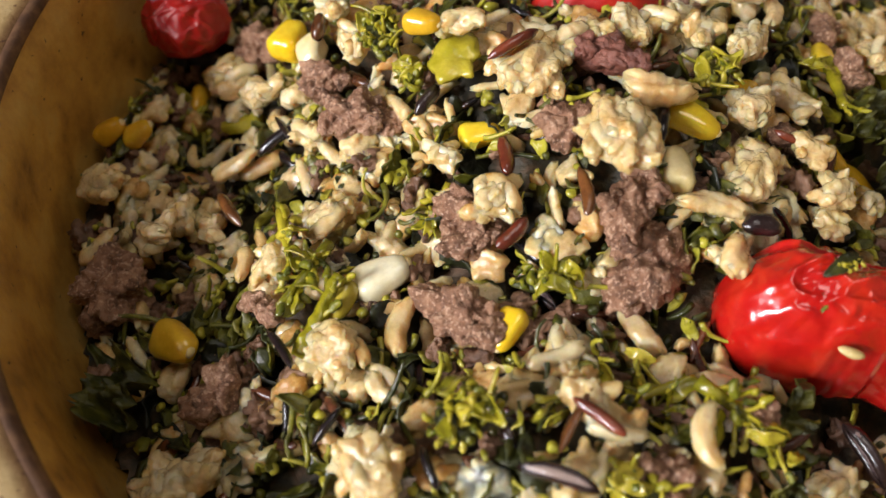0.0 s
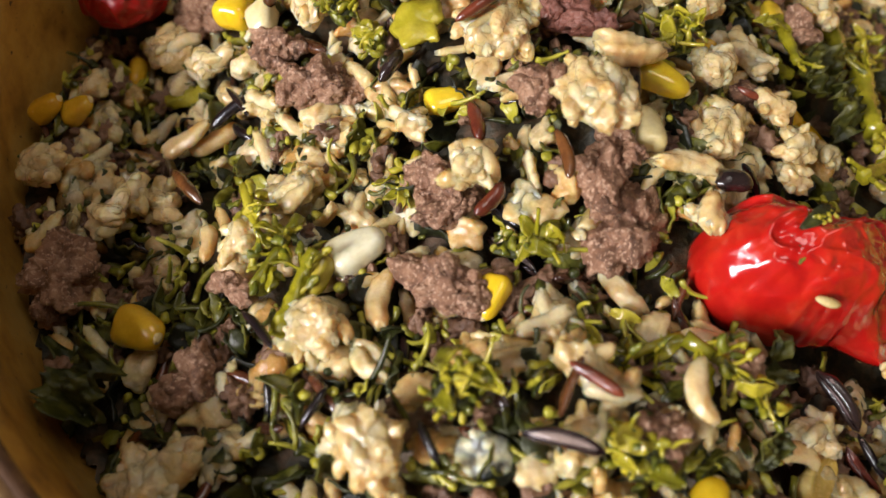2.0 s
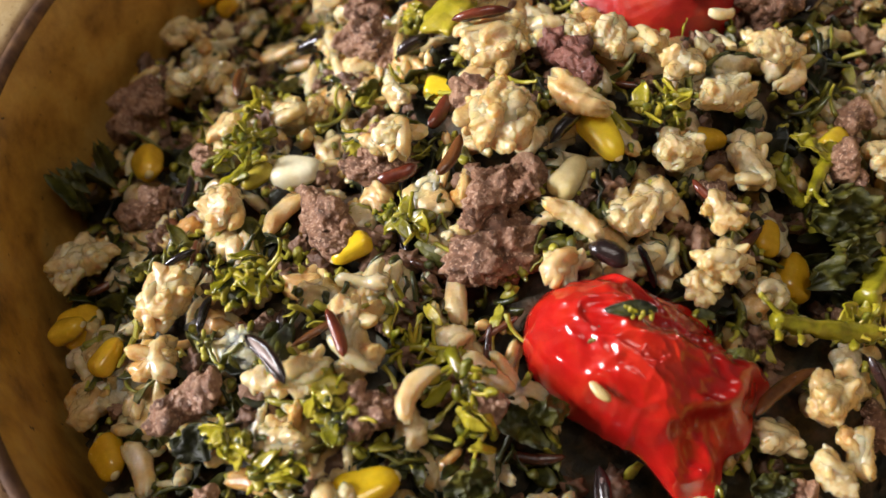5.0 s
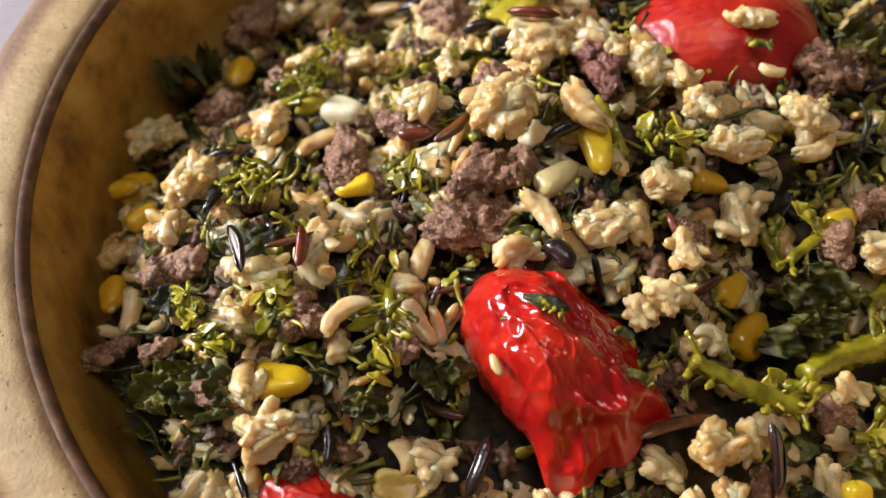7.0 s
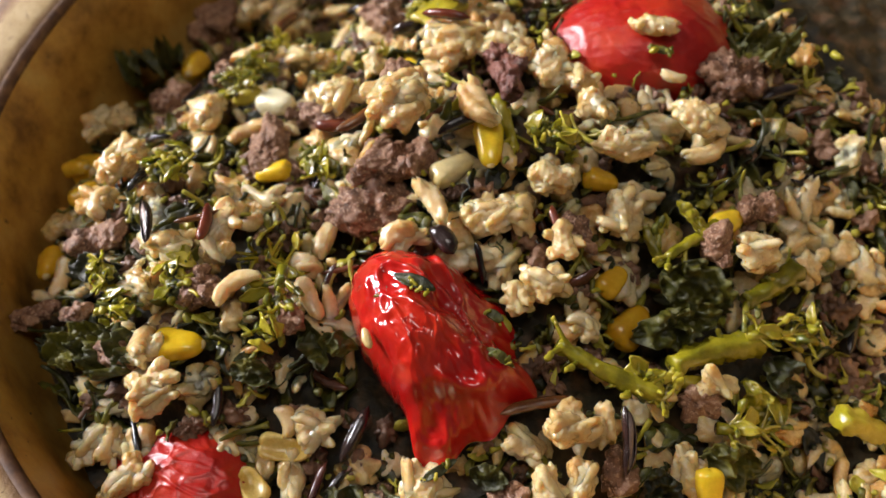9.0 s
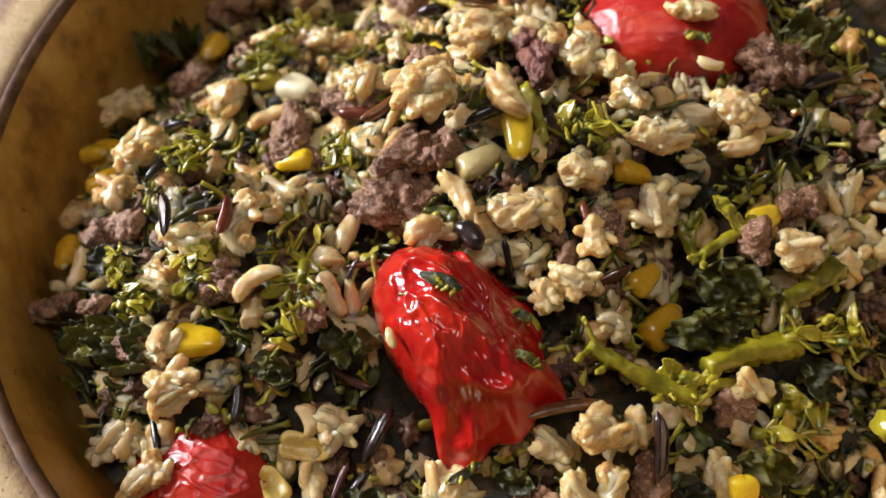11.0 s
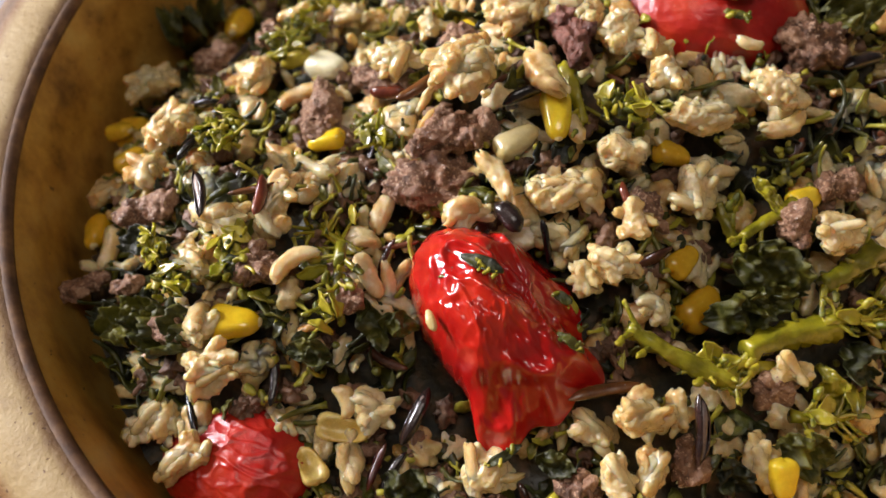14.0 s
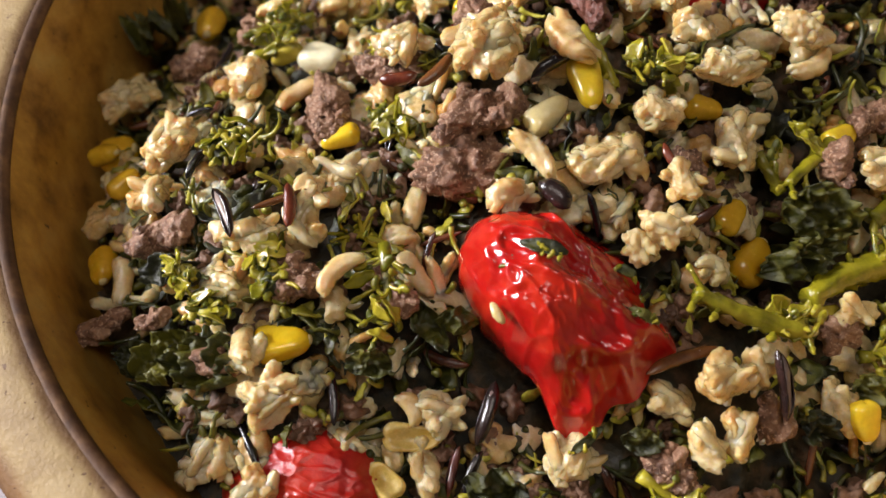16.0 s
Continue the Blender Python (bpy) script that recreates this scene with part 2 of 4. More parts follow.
def lie(x, y, z, heading, flat=1.0, roll=0.0):
    """Where a thing lies on the heap: its long axis along heading (degrees), its top along the heap's normal."""
    zx, zy = -0.056 - 0.0089 * x - 0.000285 * y, 0.01865 - 0.000285 * x - 0.00163 * y
    up = Vector((-zx * flat, -zy * flat, 1)).normalized()
    along = Vector((math.cos(radians(heading)), math.sin(radians(heading)), 0))
    along = (along - up * along.dot(up)).normalized()
    side = up.cross(along)
    m = Matrix((along, side, up)).transposed().to_4x4()
    m = m @ pose(0, 0, 0, roll, 0, 0)
    return Matrix.Translation((x * MM, y * MM, z * MM)) @ m @ Matrix.Scale(MM, 4)


def root(name, m, label, category, group=""):
    ob = placed(new(name), None, m)
    ob.empty_display_size = 1.0
    return tagged(ob, label, category, group)


def ridged(p):
    return 1.0 - abs(noise.noise(p))


def ringed(rings, n, shape, cap=True):
    """A closed tube: shape(i, k) gives the k-th point of the i-th ring."""
    bm = bmesh.new()
    rows = [[bm.verts.new(shape(i / (rings - 1), 2 * math.pi * k / n)) for k in range(n)] for i in range(rings)]
    for a, b in zip(rows, rows[1:]):
        for k in range(n):
            bm.faces.new((a[k], a[(k + 1) % n], b[(k + 1) % n], b[k]))
    if cap:
        bm.faces.new(rows[0][::-1])
        bm.faces.new(rows[-1])
    return bm


def grain_bm(length, width, seed, bend=0.12, rough=0.18, blunt=0.55, rings=10, n=9, thick=0.85):
    """A swollen cooked grain, bent and uneven, along x."""
    rnd = random.Random(seed)
    o = Vector((rnd.uniform(0, 99), rnd.uniform(0, 99), rnd.uniform(0, 99)))
    curve, twist = rnd.uniform(-bend, bend) * length, rnd.uniform(-0.5, 0.5)

    def shape(s, a):
        u = -math.cos(math.pi * (0.04 + 0.92 * s))
        r = max(0.02, 1 - abs(u) ** 3.6) ** blunt * (1 - 0.10 * u)
        p = Vector((u * length * 0.5, math.cos(a) * r * width * 0.5, math.sin(a + twist * u) * r * width * 0.5 * thick))
        p.y += curve * (u * u - 0.4)
        k = rough * (noise.noise(p * 0.55 + o) + 0.7 * noise.noise(p * 1.3 + o) + 0.4 * (ridged(p * 0.9 + o) - 0.75))
        q = Vector((0, p.y - curve * (u * u - 0.4), p.z))
        return p + q * k * 1.6 + Vector((noise.noise(p * 0.9 + o) * 0.25, 0, 0))

    return ringed(rings, n, shape)


def burst_bm(length, width, seed, burst, rings=26, n=20):
    """A cooked grain whose bran has split: a bent body with a furrow along it, scalloped flanks and frayed blunt ends."""
    rnd = random.Random(seed)
    o = Vector((rnd.uniform(0, 99), rnd.uniform(0, 99), rnd.uniform(0, 99)))
    curve, twist, thick = rnd.uniform(-0.22, 0.22) * length, rnd.uniform(-0.8, 0.8), rnd.uniform(0.7, 0.95)

    def shape(s, a):
        u = -math.cos(math.pi * (0.05 + 0.90 * s))
        r = max(0.02, 1 - abs(u) ** 4.5) ** 0.4 * (1 - 0.12 * u) * width * 0.5
        c, d = math.cos(a), math.sin(a)
        flank = abs(c) ** 2
        scallop = burst * (0.16 * abs(noise.noise(Vector((u * length * 0.55, 2 if c > 0 else 7, 0)) + o)) * 2 - 0.05) * flank
        furrow = -0.22 * burst * math.exp(-((c / 0.30) ** 2)) * (1 if d > 0 else 0.3)
        p = Vector((u * length * 0.5, c * r, d * r * thick))
        lump = 0.20 * noise.noise(p * 0.5 + o) + 0.16 * burst * noise.noise(p * 1.15 + o) + 0.08 * burst * noise.noise(p * 2.3 + o)
        k = 1 + scallop + furrow + lump
        end = burst * 0.35 * noise.noise(Vector((c * 1.6, d * 1.6, u * 2)) + o) * abs(u) ** 3
        y, z = p.y * k, p.z * k
        t = twist * u
        return Vector((p.x * (1 + end), y * math.cos(t) - z * math.sin(t) + curve * (u * u - 0.4), y * math.sin(t) + z * math.cos(t)))

    return ringed(rings, n, shape)


def lump_bm(sx, sy, sz, seed, rough, freq, sub=3, fine=0.0, cells=0.0, raised=0.3):
    """A ragged lump: an uneven ball with crumbly relief."""
    rnd = random.Random(seed)
    o = Vector((rnd.uniform(0, 99), rnd.uniform(0, 99), rnd.uniform(0, 99)))
    bm = bmesh.new()
    bmesh.ops.create_icosphere(bm, subdivisions=sub, radius=1.0)
    for v in bm.verts:
        d = v.co.normalized()
        p = Vector((d.x * sx, d.y * sy, d.z * sz)) * 0.5
        k = rough * (noise.noise(p * freq + o) + 0.55 * noise.noise(p * freq * 2.1 + o) + 0.3 * (ridged(p * freq * 3.7 + o) - 0.7))
        k += fine * (noise.noise(p * 1.6 + o) + 0.7 * noise.noise(p * 3.1 + o))
        if cells:
            near = noise.voronoi(Vector((p.x, p.y * 1.7, p.z * 1.3)) * cells + o)[0]
            k += raised * (0.42 - near[0])
        v.co = p * (1 + k)
    return bm


def tube_bm(points, radii, n=8, seed=0, rough=0.12, ribs=0.0):
    o = Vector((seed * 3.7, seed * 1.3, seed * 7.1))
    frames = []
    for i, p in enumerate(points):
        t = (points[min(i + 1, len(points) - 1)] - points[max(i - 1, 0)]).normalized()
        a = t.cross(Vector((0.2, 0.3, 1))).normalized()
        frames.append((a, t.cross(a)))
    bm = bmesh.new()
    rows = []
    for i, (p, r) in enumerate(zip(points, radii)):
        row = []
        for k in range(n):
            ang = 2 * math.pi * k / n
            d = frames[i][0] * math.cos(ang) + frames[i][1] * math.sin(ang)
            row.append(bm.verts.new(p + d * r * (1 + ribs * math.cos(5 * ang + 0.3 * i) + rough * noise.noise((p + d * r) * 0.9 + o) * 2)))
        rows.append(row)
    for a, b in zip(rows, rows[1:]):
        for k in range(n):
            bm.faces.new((a[k], a[(k + 1) % n], b[(k + 1) % n], b[k]))
    bm.faces.new(rows[0][::-1])
    bm.faces.new(rows[-1])
    return bm


def sheet_bm(length, width, seed, crumple=1.6, nx=16, ny=10, thick=0.28, curl=0.5):
    """A wilted leaf: a crumpled sheet with thickness and a ragged outline."""
    rnd = random.Random(seed)
    o = Vector((rnd.uniform(0, 99), rnd.uniform(0, 99), rnd.uniform(0, 99)))
    bm = bmesh.new()

    def point(i, j, lift):
        u, v = i / nx * 2 - 1, j / ny * 2 - 1
        w = (1 - 0.75 * abs(u) ** 2.2) * (1 + 0.35 * noise.noise(Vector((u * 2.2, 3 * (1 if v > 0 else -1), 0)) + o))
        x, y = u * length / 2 * (1 + 0.15 * noise.noise(Vector((v * 2, 0, 5)) + o)), v * width / 2 * w
        q = Vector((x, y, 0)) * 0.33 + o
        z = crumple * (noise.noise(q) + 0.7 * noise.noise(q * 2.3) + 0.4 * ridged(q * 3.9)) + curl * width * 0.25 * v * v - 0.15 * length * u * u * curl
        return Vector((x + 0.5 * noise.noise(q * 1.7), y, z + lift))

    top = [[bm.verts.new(point(i, j, thick)) for j in range(ny + 1)] for i in range(nx + 1)]
    low = [[bm.verts.new(point(i, j, 0)) for j in range(ny + 1)] for i in range(nx + 1)]
    for i in range(nx):
        for j in range(ny):
            bm.faces.new((top[i][j], top[i + 1][j], top[i + 1][j + 1], top[i][j + 1]))
            bm.faces.new((low[i][j], low[i][j + 1], low[i + 1][j + 1], low[i + 1][j]))
    for i in range(nx):
        bm.faces.new((top[i][0], low[i][0], low[i + 1][0], top[i + 1][0]))
        bm.faces.new((top[i][ny], top[i + 1][ny], low[i + 1][ny], low[i][ny]))
    for j in range(ny):
        bm.faces.new((top[0][j], top[0][j + 1], low[0][j + 1], low[0][j]))
        bm.faces.new((top[nx][j], low[nx][j], low[nx][j + 1], top[nx][j + 1]))
    return bm


# ---- setting: table, room, bowl ----
BOWL = Vector((-7.4, 28.2, 0))
RIM_WIDE = radians(170)


def turned_bm(profile, n=200, uneven=0.15):
    bm = bmesh.new()
    rows = []
    for r, z in profile:
        row = []
        for k in range(n):
            a = 2 * math.pi * k / n
            w = uneven * noise.noise(Vector((math.cos(a) * 2, math.sin(a) * 2, z * 0.08)))
            # thrown by hand: the rim is wider towards one side
            w += 5.0 * math.cos(a - RIM_WIDE) * max(0.0, min(1.0, (r - 101) / 9))
            row.append(bm.verts.new(((r + w) * math.cos(a), (r + w) * math.sin(a), z)))
        rows.append(row)
    for a, b in zip(rows, rows[1:]):
        for k in range(n):
            bm.faces.new((a[k], a[(k + 1) % n], b[(k + 1) % n], b[k]))
    return bm


def arc(cx, cz, r, a0, a1, n):
    return [(cx + r * math.cos(radians(a0 + (a1 - a0) * i / n)), cz + r * math.sin(radians(a0 + (a1 - a0) * i / n))) for i in range(n + 1)]


bowl = root("stoneware_bowl", Matrix.Translation(BOWL * MM) @ Matrix.Scale(MM, 4), "buff speckled stoneware bowl with brown lip lines, full of food", "bowl")
part("rim", turned_bm([(98.6, 5.55), (99.6, 5.95), (101, 6.15), (103, 6.15), (106, 5.8), (108.6, 5.0), (110.3, 4.2), (111.3, 3.3), (111.8, 1.8)]), rim_mat, bowl, "pale speckled flat rim with a brown stain round its outer edge")
part("inner_lip_line", turned_bm(arc(98.4, 4.05, 1.5, 82, 190, 10)), lip_mat, bowl, "dark brown glaze line along the inner lip")
part("inner_wall", turned_bm([(96.9, 3.8), (96.55, 2.0), (95.9, 0.2), (95.6, -3), (95.2, -10), (94.6, -18), (93.2, -26), (90, -36), (84, -46), (72, -56), (50, -62), (20, -64), (0.2, -64)]), wall_mat, bowl, "brown brushed glaze, stained near the food")
part("outer_wall", turned_bm([(111.8, 1.8), (111.2, -4), (109, -14), (105, -28), (97, -44), (84, -58), (66, -67), (58, -69), (57, -72), (53, -72), (52, -68), (0.2, -68)]), glaze_mat, bowl, "buff glazed outside")


def slab(name, x0, x1, y0, y1, z0, z1, mat):
    bm = bmesh.new()
    bmesh.ops.create_cube(bm, size=1.0)
    for v in bm.verts:
        v.co = Vector((x0 + (v.co.x + 0.5) * (x1 - x0), y0 + (v.co.y + 0.5) * (y1 - y0), z0 + (v.co.z + 0.5) * (z1 - z0)))
    bmesh.ops.bevel(bm, geom=bm.edges[:], offset=3, segments=2, affect="EDGES")
    return placed(new(name, mesh_of(name, bm, mat, False)), None, Matrix.Scale(MM, 4))


tagged(slab("tabletop", -700, 700, -500, 700, -102, -72.2, cloth_mat), "pale lavender-grey tabletop under the bowl", "table", kind="structure")
tagged(slab("floor", -1500, 1500, -1400, 1600, -860, -820, plaster_mat), "plain floor", "floor", kind="structure")
tagged(slab("ceiling", -1500, 1500, -1400, 1600, 1600, 1650, plaster_mat), "plain ceiling", "ceiling", kind="structure")
tagged(slab("wall_east", 1450, 1500, -1400, 1600, -820, 1600, plaster_mat), "plain wall", "wall", kind="structure")
tagged(slab("wall_north", -1450, 1450, 1550, 1600, -820, 1600, plaster_mat), "plain wall", "wall", kind="structure")
tagged(slab("wall_south", -1450, 1450, -1400, -1352, -820, 1600, plaster_mat), "plain wall", "wall", kind="structure")
tagged(slab("wall_west_low", -1500, -1452, -1345, 1545, -820, 520, plaster_mat), "plain wall under the window", "wall", kind="structure")
tagged(slab("wall_west_high", -1500, -1452, -1345, 1545, 1380, 1600, plaster_mat), "plain wall over the window", "wall", kind="structure")
tagged(slab("wall_west_side", -1500, -1452, -570, 1545, 523, 1377, plaster_mat), "plain wall beside the window", "wall", kind="structure")


# ---- kinds of things ----
RICE = [mesh_of("grain", burst_bm(random.uniform(6.0, 7.8), random.uniform(2.3, 2.8), 100 + i, 0.5), rice_mat) for i in range(10)]
BURST = [mesh_of("grain", burst_bm(random.uniform(5.0, 7.2), random.uniform(2.9, 3.8), 200 + i, 1.0), rice_mat) for i in range(12)]
SMALL = [mesh_of("grain", burst_bm(random.uniform(5.2, 7.4), random.uniform(2.4, 3.3), 250 + i, 0.8, 15, 12), rice_mat) for i in range(10)]
BUDS = [mesh_of("bud", grain_bm(random.uniform(2.0, 3.2), random.uniform(1.0, 1.6), 300 + i, 0.2, 0.55, 0.6, 8, 8, 0.9), bud_mat) for i in range(6)]
SHREDS = [mesh_of("shred", sheet_bm(random.uniform(3.0, 5.5), random.uniform(1.4, 2.4), 350 + i, 0.8, 9, 5, 0.3), stalk_mat) for i in range(6)]
RUFFLE = bpy.data.textures.new("ruffle", "CLOUDS")
RUFFLE.noise_scale, RUFFLE.noise_depth = 1.05, 1
FRILL = bpy.data.textures.new("frill", "CLOUDS")
FRILL.noise_scale, FRILL.noise_depth = 0.5, 1
SEQ = [0]


def turn_no():
    SEQ[0] += 1
    return SEQ[0]


def melt(ob, voxel, ruffled=0.42, frilled=0.15):
    """Pressed grains run together: one soft skin over all, ruffled and frayed."""
    skin = ob.modifiers.new("melt", "REMESH")
    skin.mode, skin.voxel_size, skin.use_smooth_shade = "VOXEL", voxel, True
    soften = ob.modifiers.new("soften", "SMOOTH")
    soften.factor, soften.iterations = 0.5, 3
    for texture, strength in ((RUFFLE, ruffled), (FRILL, frilled)):
        ruffle = ob.modifiers.new("ruffle", "DISPLACE")
        ruffle.texture, ruffle.strength, ruffle.mid_level = texture, strength, 0.5
    return ob


def pressed(rnd, length, width, high):
    """Where the grains of a clump lie: laid alongside one another over a low dome, the outer ones along its edge."""
    lean = rnd.uniform(-40, 40)
    count = max(3, int(length * width / 6.5))
    for i in range(count):
        a, s = 2.399963 * i + rnd.uniform(-0.35, 0.35), math.sqrt((i + 0.35) / count)
        px, py = math.cos(a) * s * max(0.6, length - 5.2) * 0.5, math.sin(a) * s * max(0.5, width - 3.0) * 0.5
        pz = high * 0.62 * (1 - 0.9 * s * s) + rnd.uniform(-0.5, 0.5)
        edge = math.degrees(a) + 90 if s > 0.6 else lean
        sc = rnd.uniform(0.8, 1.1)
        yield i, s, pose(px, py, pz, rnd.uniform(0, 360), rnd.gauss(0, 9), (edge if rnd.random() < 0.55 else lean) + rnd.gauss(0, 28)) @ Matrix.Diagonal((sc, sc, sc, 1))


def poured(mass, mesh, m):
    was = len(mass.verts)
    mass.from_mesh(mesh)
    mass.verts.ensure_lookup_table()
    for v in mass.verts[was:]:
        v.co = m @ v.co


def clump_bm(seed):
    """A few grains stuck together, small enough to lie in the mix."""
    rnd = random.Random(seed)
    mass = bmesh.new()
    for i, s, m in pressed(rnd, rnd.uniform(6.5, 9.5), rnd.uniform(4.0, 6.0), 2.4):
        poured(mass, rnd.choice(SMALL), m)
    ob = melt(new("melting", mesh_of("melting", mass, rice_mat)), 0.38)
    bpy.context.view_layer.update()
    bm = bmesh.new()
    bm.from_mesh(bpy.data.meshes.new_from_object(ob.evaluated_get(bpy.context.evaluated_depsgraph_get())))
    bpy.data.objects.remove(ob)
    return bm


CLUMPS = [clump_bm(1800 + i) for i in range(8)]


def rice_clump(x, y, z, heading, length, width):
    """A sticky clump of brown rice: burst grains pressed together on a starchy core."""
    k = turn_no()
    rnd = random.Random(k)
    LAID.append((x, y, z, max(length, width) * 0.5))
    size = "large" if length * width > 110 else "small"
    ob = root("rice_clump", lie(x, y, z, heading), f"{size} sticky clump of glossy cooked brown rice", "rice", "rice clumps")
    high = min(length, width) * 0.42
    mass = lump_bm(length * 0.58, width * 0.54, high * 0.9, k, 0.4, 0.3, 3)
    for i, s, m in pressed(rnd, length, width, high):
        mesh = rnd.choice(BURST if rnd.random() < 0.45 else RICE)
        if i % 4 == 1:
            part("grain", mesh, rice_mat, ob, "", Matrix.Translation((0, 0, 0.35)) @ m)
        else:
            poured(mass, mesh, m)
    melt(part("fused_rice", mass, rice_mat, ob, "soft burst grains stuck in one mass"), 0.2)
    return ob


def rice_grain(x, y, z, heading, length, width, burst=False):
    k = turn_no()
    LAID.append((x, y, z, length * 0.4))
    bm = burst_bm(length * 0.95, width * (1.0 if burst else 0.85), 500 + k, 1.0 if burst else 0.5, 32, 24)
    ob = placed(new("rice_grain", mesh_of("rice_grain", bm, rice_mat)), None, lie(x, y, z, heading))
    return tagged(ob, "burst glossy grain of cooked brown rice" if burst else "single plump glossy grain of cooked brown rice", "rice", "loose rice grains")


CORN_WORDS = {"gold": "golden orange corn kernel, shiny and plump", "bright": "bright yellow corn kernel with a glossy skin", "cream": "cream coloured corn kernel, smooth and shiny",
              "white": "pale ivory corn kernel, smooth and shiny", "cut": "cut yellow corn kernel with a hollow face", "olive": "olive green glossy corn kernel"}


def corn(x, y, z, heading, length, width, tone):
    """A corn kernel: a rounded wedge with a dented crown and a pale tip cap."""
    k = turn_no()
    rnd = random.Random(k)
    LAID.append((x, y, z, length * 0.5))
    length, width = length * 0.93, width * 0.95
    thick = width * rnd.uniform(0.72, 0.85)
    hollow = 0.9 if tone == "cut" else 0.0

    def shape(s, a):
        u = -math.cos(math.pi * (0.03 + 0.94 * s))
        r = (1 - abs(u) ** 4.2) ** 0.5 * (0.84 - 0.22 * u)
        c, d = math.cos(a), math.sin(a)
        f = (abs(c) ** 2.9 + abs(d) ** 2.9) ** (-1 / 2.9)
        p = Vector((u * length * 0.5, c * f * r * width * 0.58, d * f * r * thick * 0.58))
        if u < -0.6:
            p.x += (abs(u) - 0.6) * 1.1 * (1 - abs(c))
        if hollow and p.z > 0:
            p.z -= hollow * thick * 0.45 * max(0.0, 1 - (2.1 * p.x / length) ** 2 - (2.3 * p.y / width) ** 2)
        return p * (1 + 0.07 * noise.noise(p * 0.3 + Vector((k, 0, 0))) + 0.02 * noise.noise(p * 1.1 + Vector((k, 4, 0))))

    ob = root("corn_kernel", lie(x, y, z, heading, 1.0, rnd.uniform(-25, 25)), CORN_WORDS[tone], "corn", "corn kernels")
    part("kernel", ringed(24, 28, shape), corn_mats[tone], ob)
    part("tip_cap", lump_bm(length * 0.14, width * 0.34, thick * 0.32, k, 0.2, 0.5, 2), tip_mat, ob, "pale tip cap", pose(length * 0.46, 0, 0))
    return ob


def meat(x, y, z, heading, length, width, dark=False):
    k = turn_no()
    LAID.append((x, y, z - width * 0.15, max(length, width) * 0.5))
    rnd = random.Random(k)
    mat = meat_dark_mat if dark else meat_mat
    ob = root("meat_crumble", lie(x, y, z, heading), "dark reddish brown crumble of ground meat" if dark else "moist browned crumble of ground meat", "meat", "meat crumbles")
    part("lump", lump_bm(length * 0.9, width * 0.9, min(length, width) * 0.85, 700 + k, 0.5, 2.6 / max(length, width) + 0.12, 5, 0.05, 0.62, 0.22), mat, ob)
    for i in range(2 + int(length * width / 45)):
        a, s = rnd.uniform(0, 6.28), rnd.uniform(2.2, 4.6)
        part("crumb", lump_bm(s * 1.3, s, s * 0.9, 740 + k * 7 + i, 0.5, 0.5, 4, 0.05, 0.8, 0.2), mat, ob, "", pose(math.cos(a) * length * 0.4, math.sin(a) * width * 0.4, rnd.uniform(0, 0.25) * width, rnd.uniform(0, 360), 0, rnd.uniform(0, 360)))
    return ob


WILD_WORDS = {"black": "glossy black wild rice grain", "brown": "shiny brown wild rice grain", "red": "shiny dark red rice grain", "split": "black wild rice grain split open along its length"}


def wild(x, y, z, heading, length, width, tone):
    """A wild rice grain: a husk open along one side over a paler kernel."""
    k = turn_no()
    rnd = random.Random(k)
    LAID.append((x, y, z, length * 0.4))
    gap = 1.1 if tone == "split" else 0.3
    n, rings = 14, 14

    def at(s, a, grow):
        u = s * 2 - 1
        r = max(0.03, (1 - abs(u) ** 3.2)) ** 0.6 * width * 0.43 * grow
        p = Vector((u * length * 0.5, math.cos(a) * r * 1.05, math.sin(a) * r * 0.85))
        p.y += 0.07 * length * (u * u - 0.4) * (1 if k % 2 else -1)
        return p * (1 + 0.08 * noise.noise(p * 0.8 + Vector((k, 0, 0))))

    bm = bmesh.new()
    grid = []
    for i in range(rings):
        s = i / (rings - 1)
        g = gap * math.sin(math.pi * s) ** 0.7
        row = [at(s, math.pi / 2 + g / 2 + (2 * math.pi - g) * j / (n - 1), 1.0) for j in range(n)]
        inner = [at(s, math.pi / 2 + g / 2 + (2 * math.pi - g) * j / (n - 1), 0.88) for j in range(n)]
        grid.append([bm.verts.new(p) for p in row] + [bm.verts.new(p) for p in reversed(inner)])
    for a, b in zip(grid, grid[1:]):
        for j in range(2 * n):
            bm.faces.new((a[j], a[(j + 1) % (2 * n)], b[(j + 1) % (2 * n)], b[j]))
    roll = rnd.uniform(-35, 35) if tone == "split" else rnd.uniform(60, 180)
    ob = root("wild_rice_grain", lie(x, y, z, heading, 1.0, roll), WILD_WORDS[tone], "wild rice", "wild rice grains")
    part("husk", bm, husk_mats[tone], ob)
    part("kernel", grain_bm(length * 0.86, width * 0.66, 900 + k, 0.02, 0.2, 0.6, 10, 10), kernel_mat, ob, "pale kernel inside the husk", pose(0, 0.07 * length * -0.2 * (1 if k % 2 else -1), 0))
    return ob


def twig(rnd, start, way, length, bend, r0, r1, n=7):
    pts, p, d = [], start.copy(), way.normalized()
    axis = Vector((rnd.uniform(-1, 1), rnd.uniform(-1, 1), rnd.uniform(-1, 1))).normalized()
    for i in range(n):
        pts.append(p.copy())
        d = (Matrix.Rotation(radians(bend / n), 3, axis) @ d).normalized()
        p = p + d * length / (n - 1)
    return pts, [r0 + (r1 - r0) * i / (n - 1) for i in range(n)]


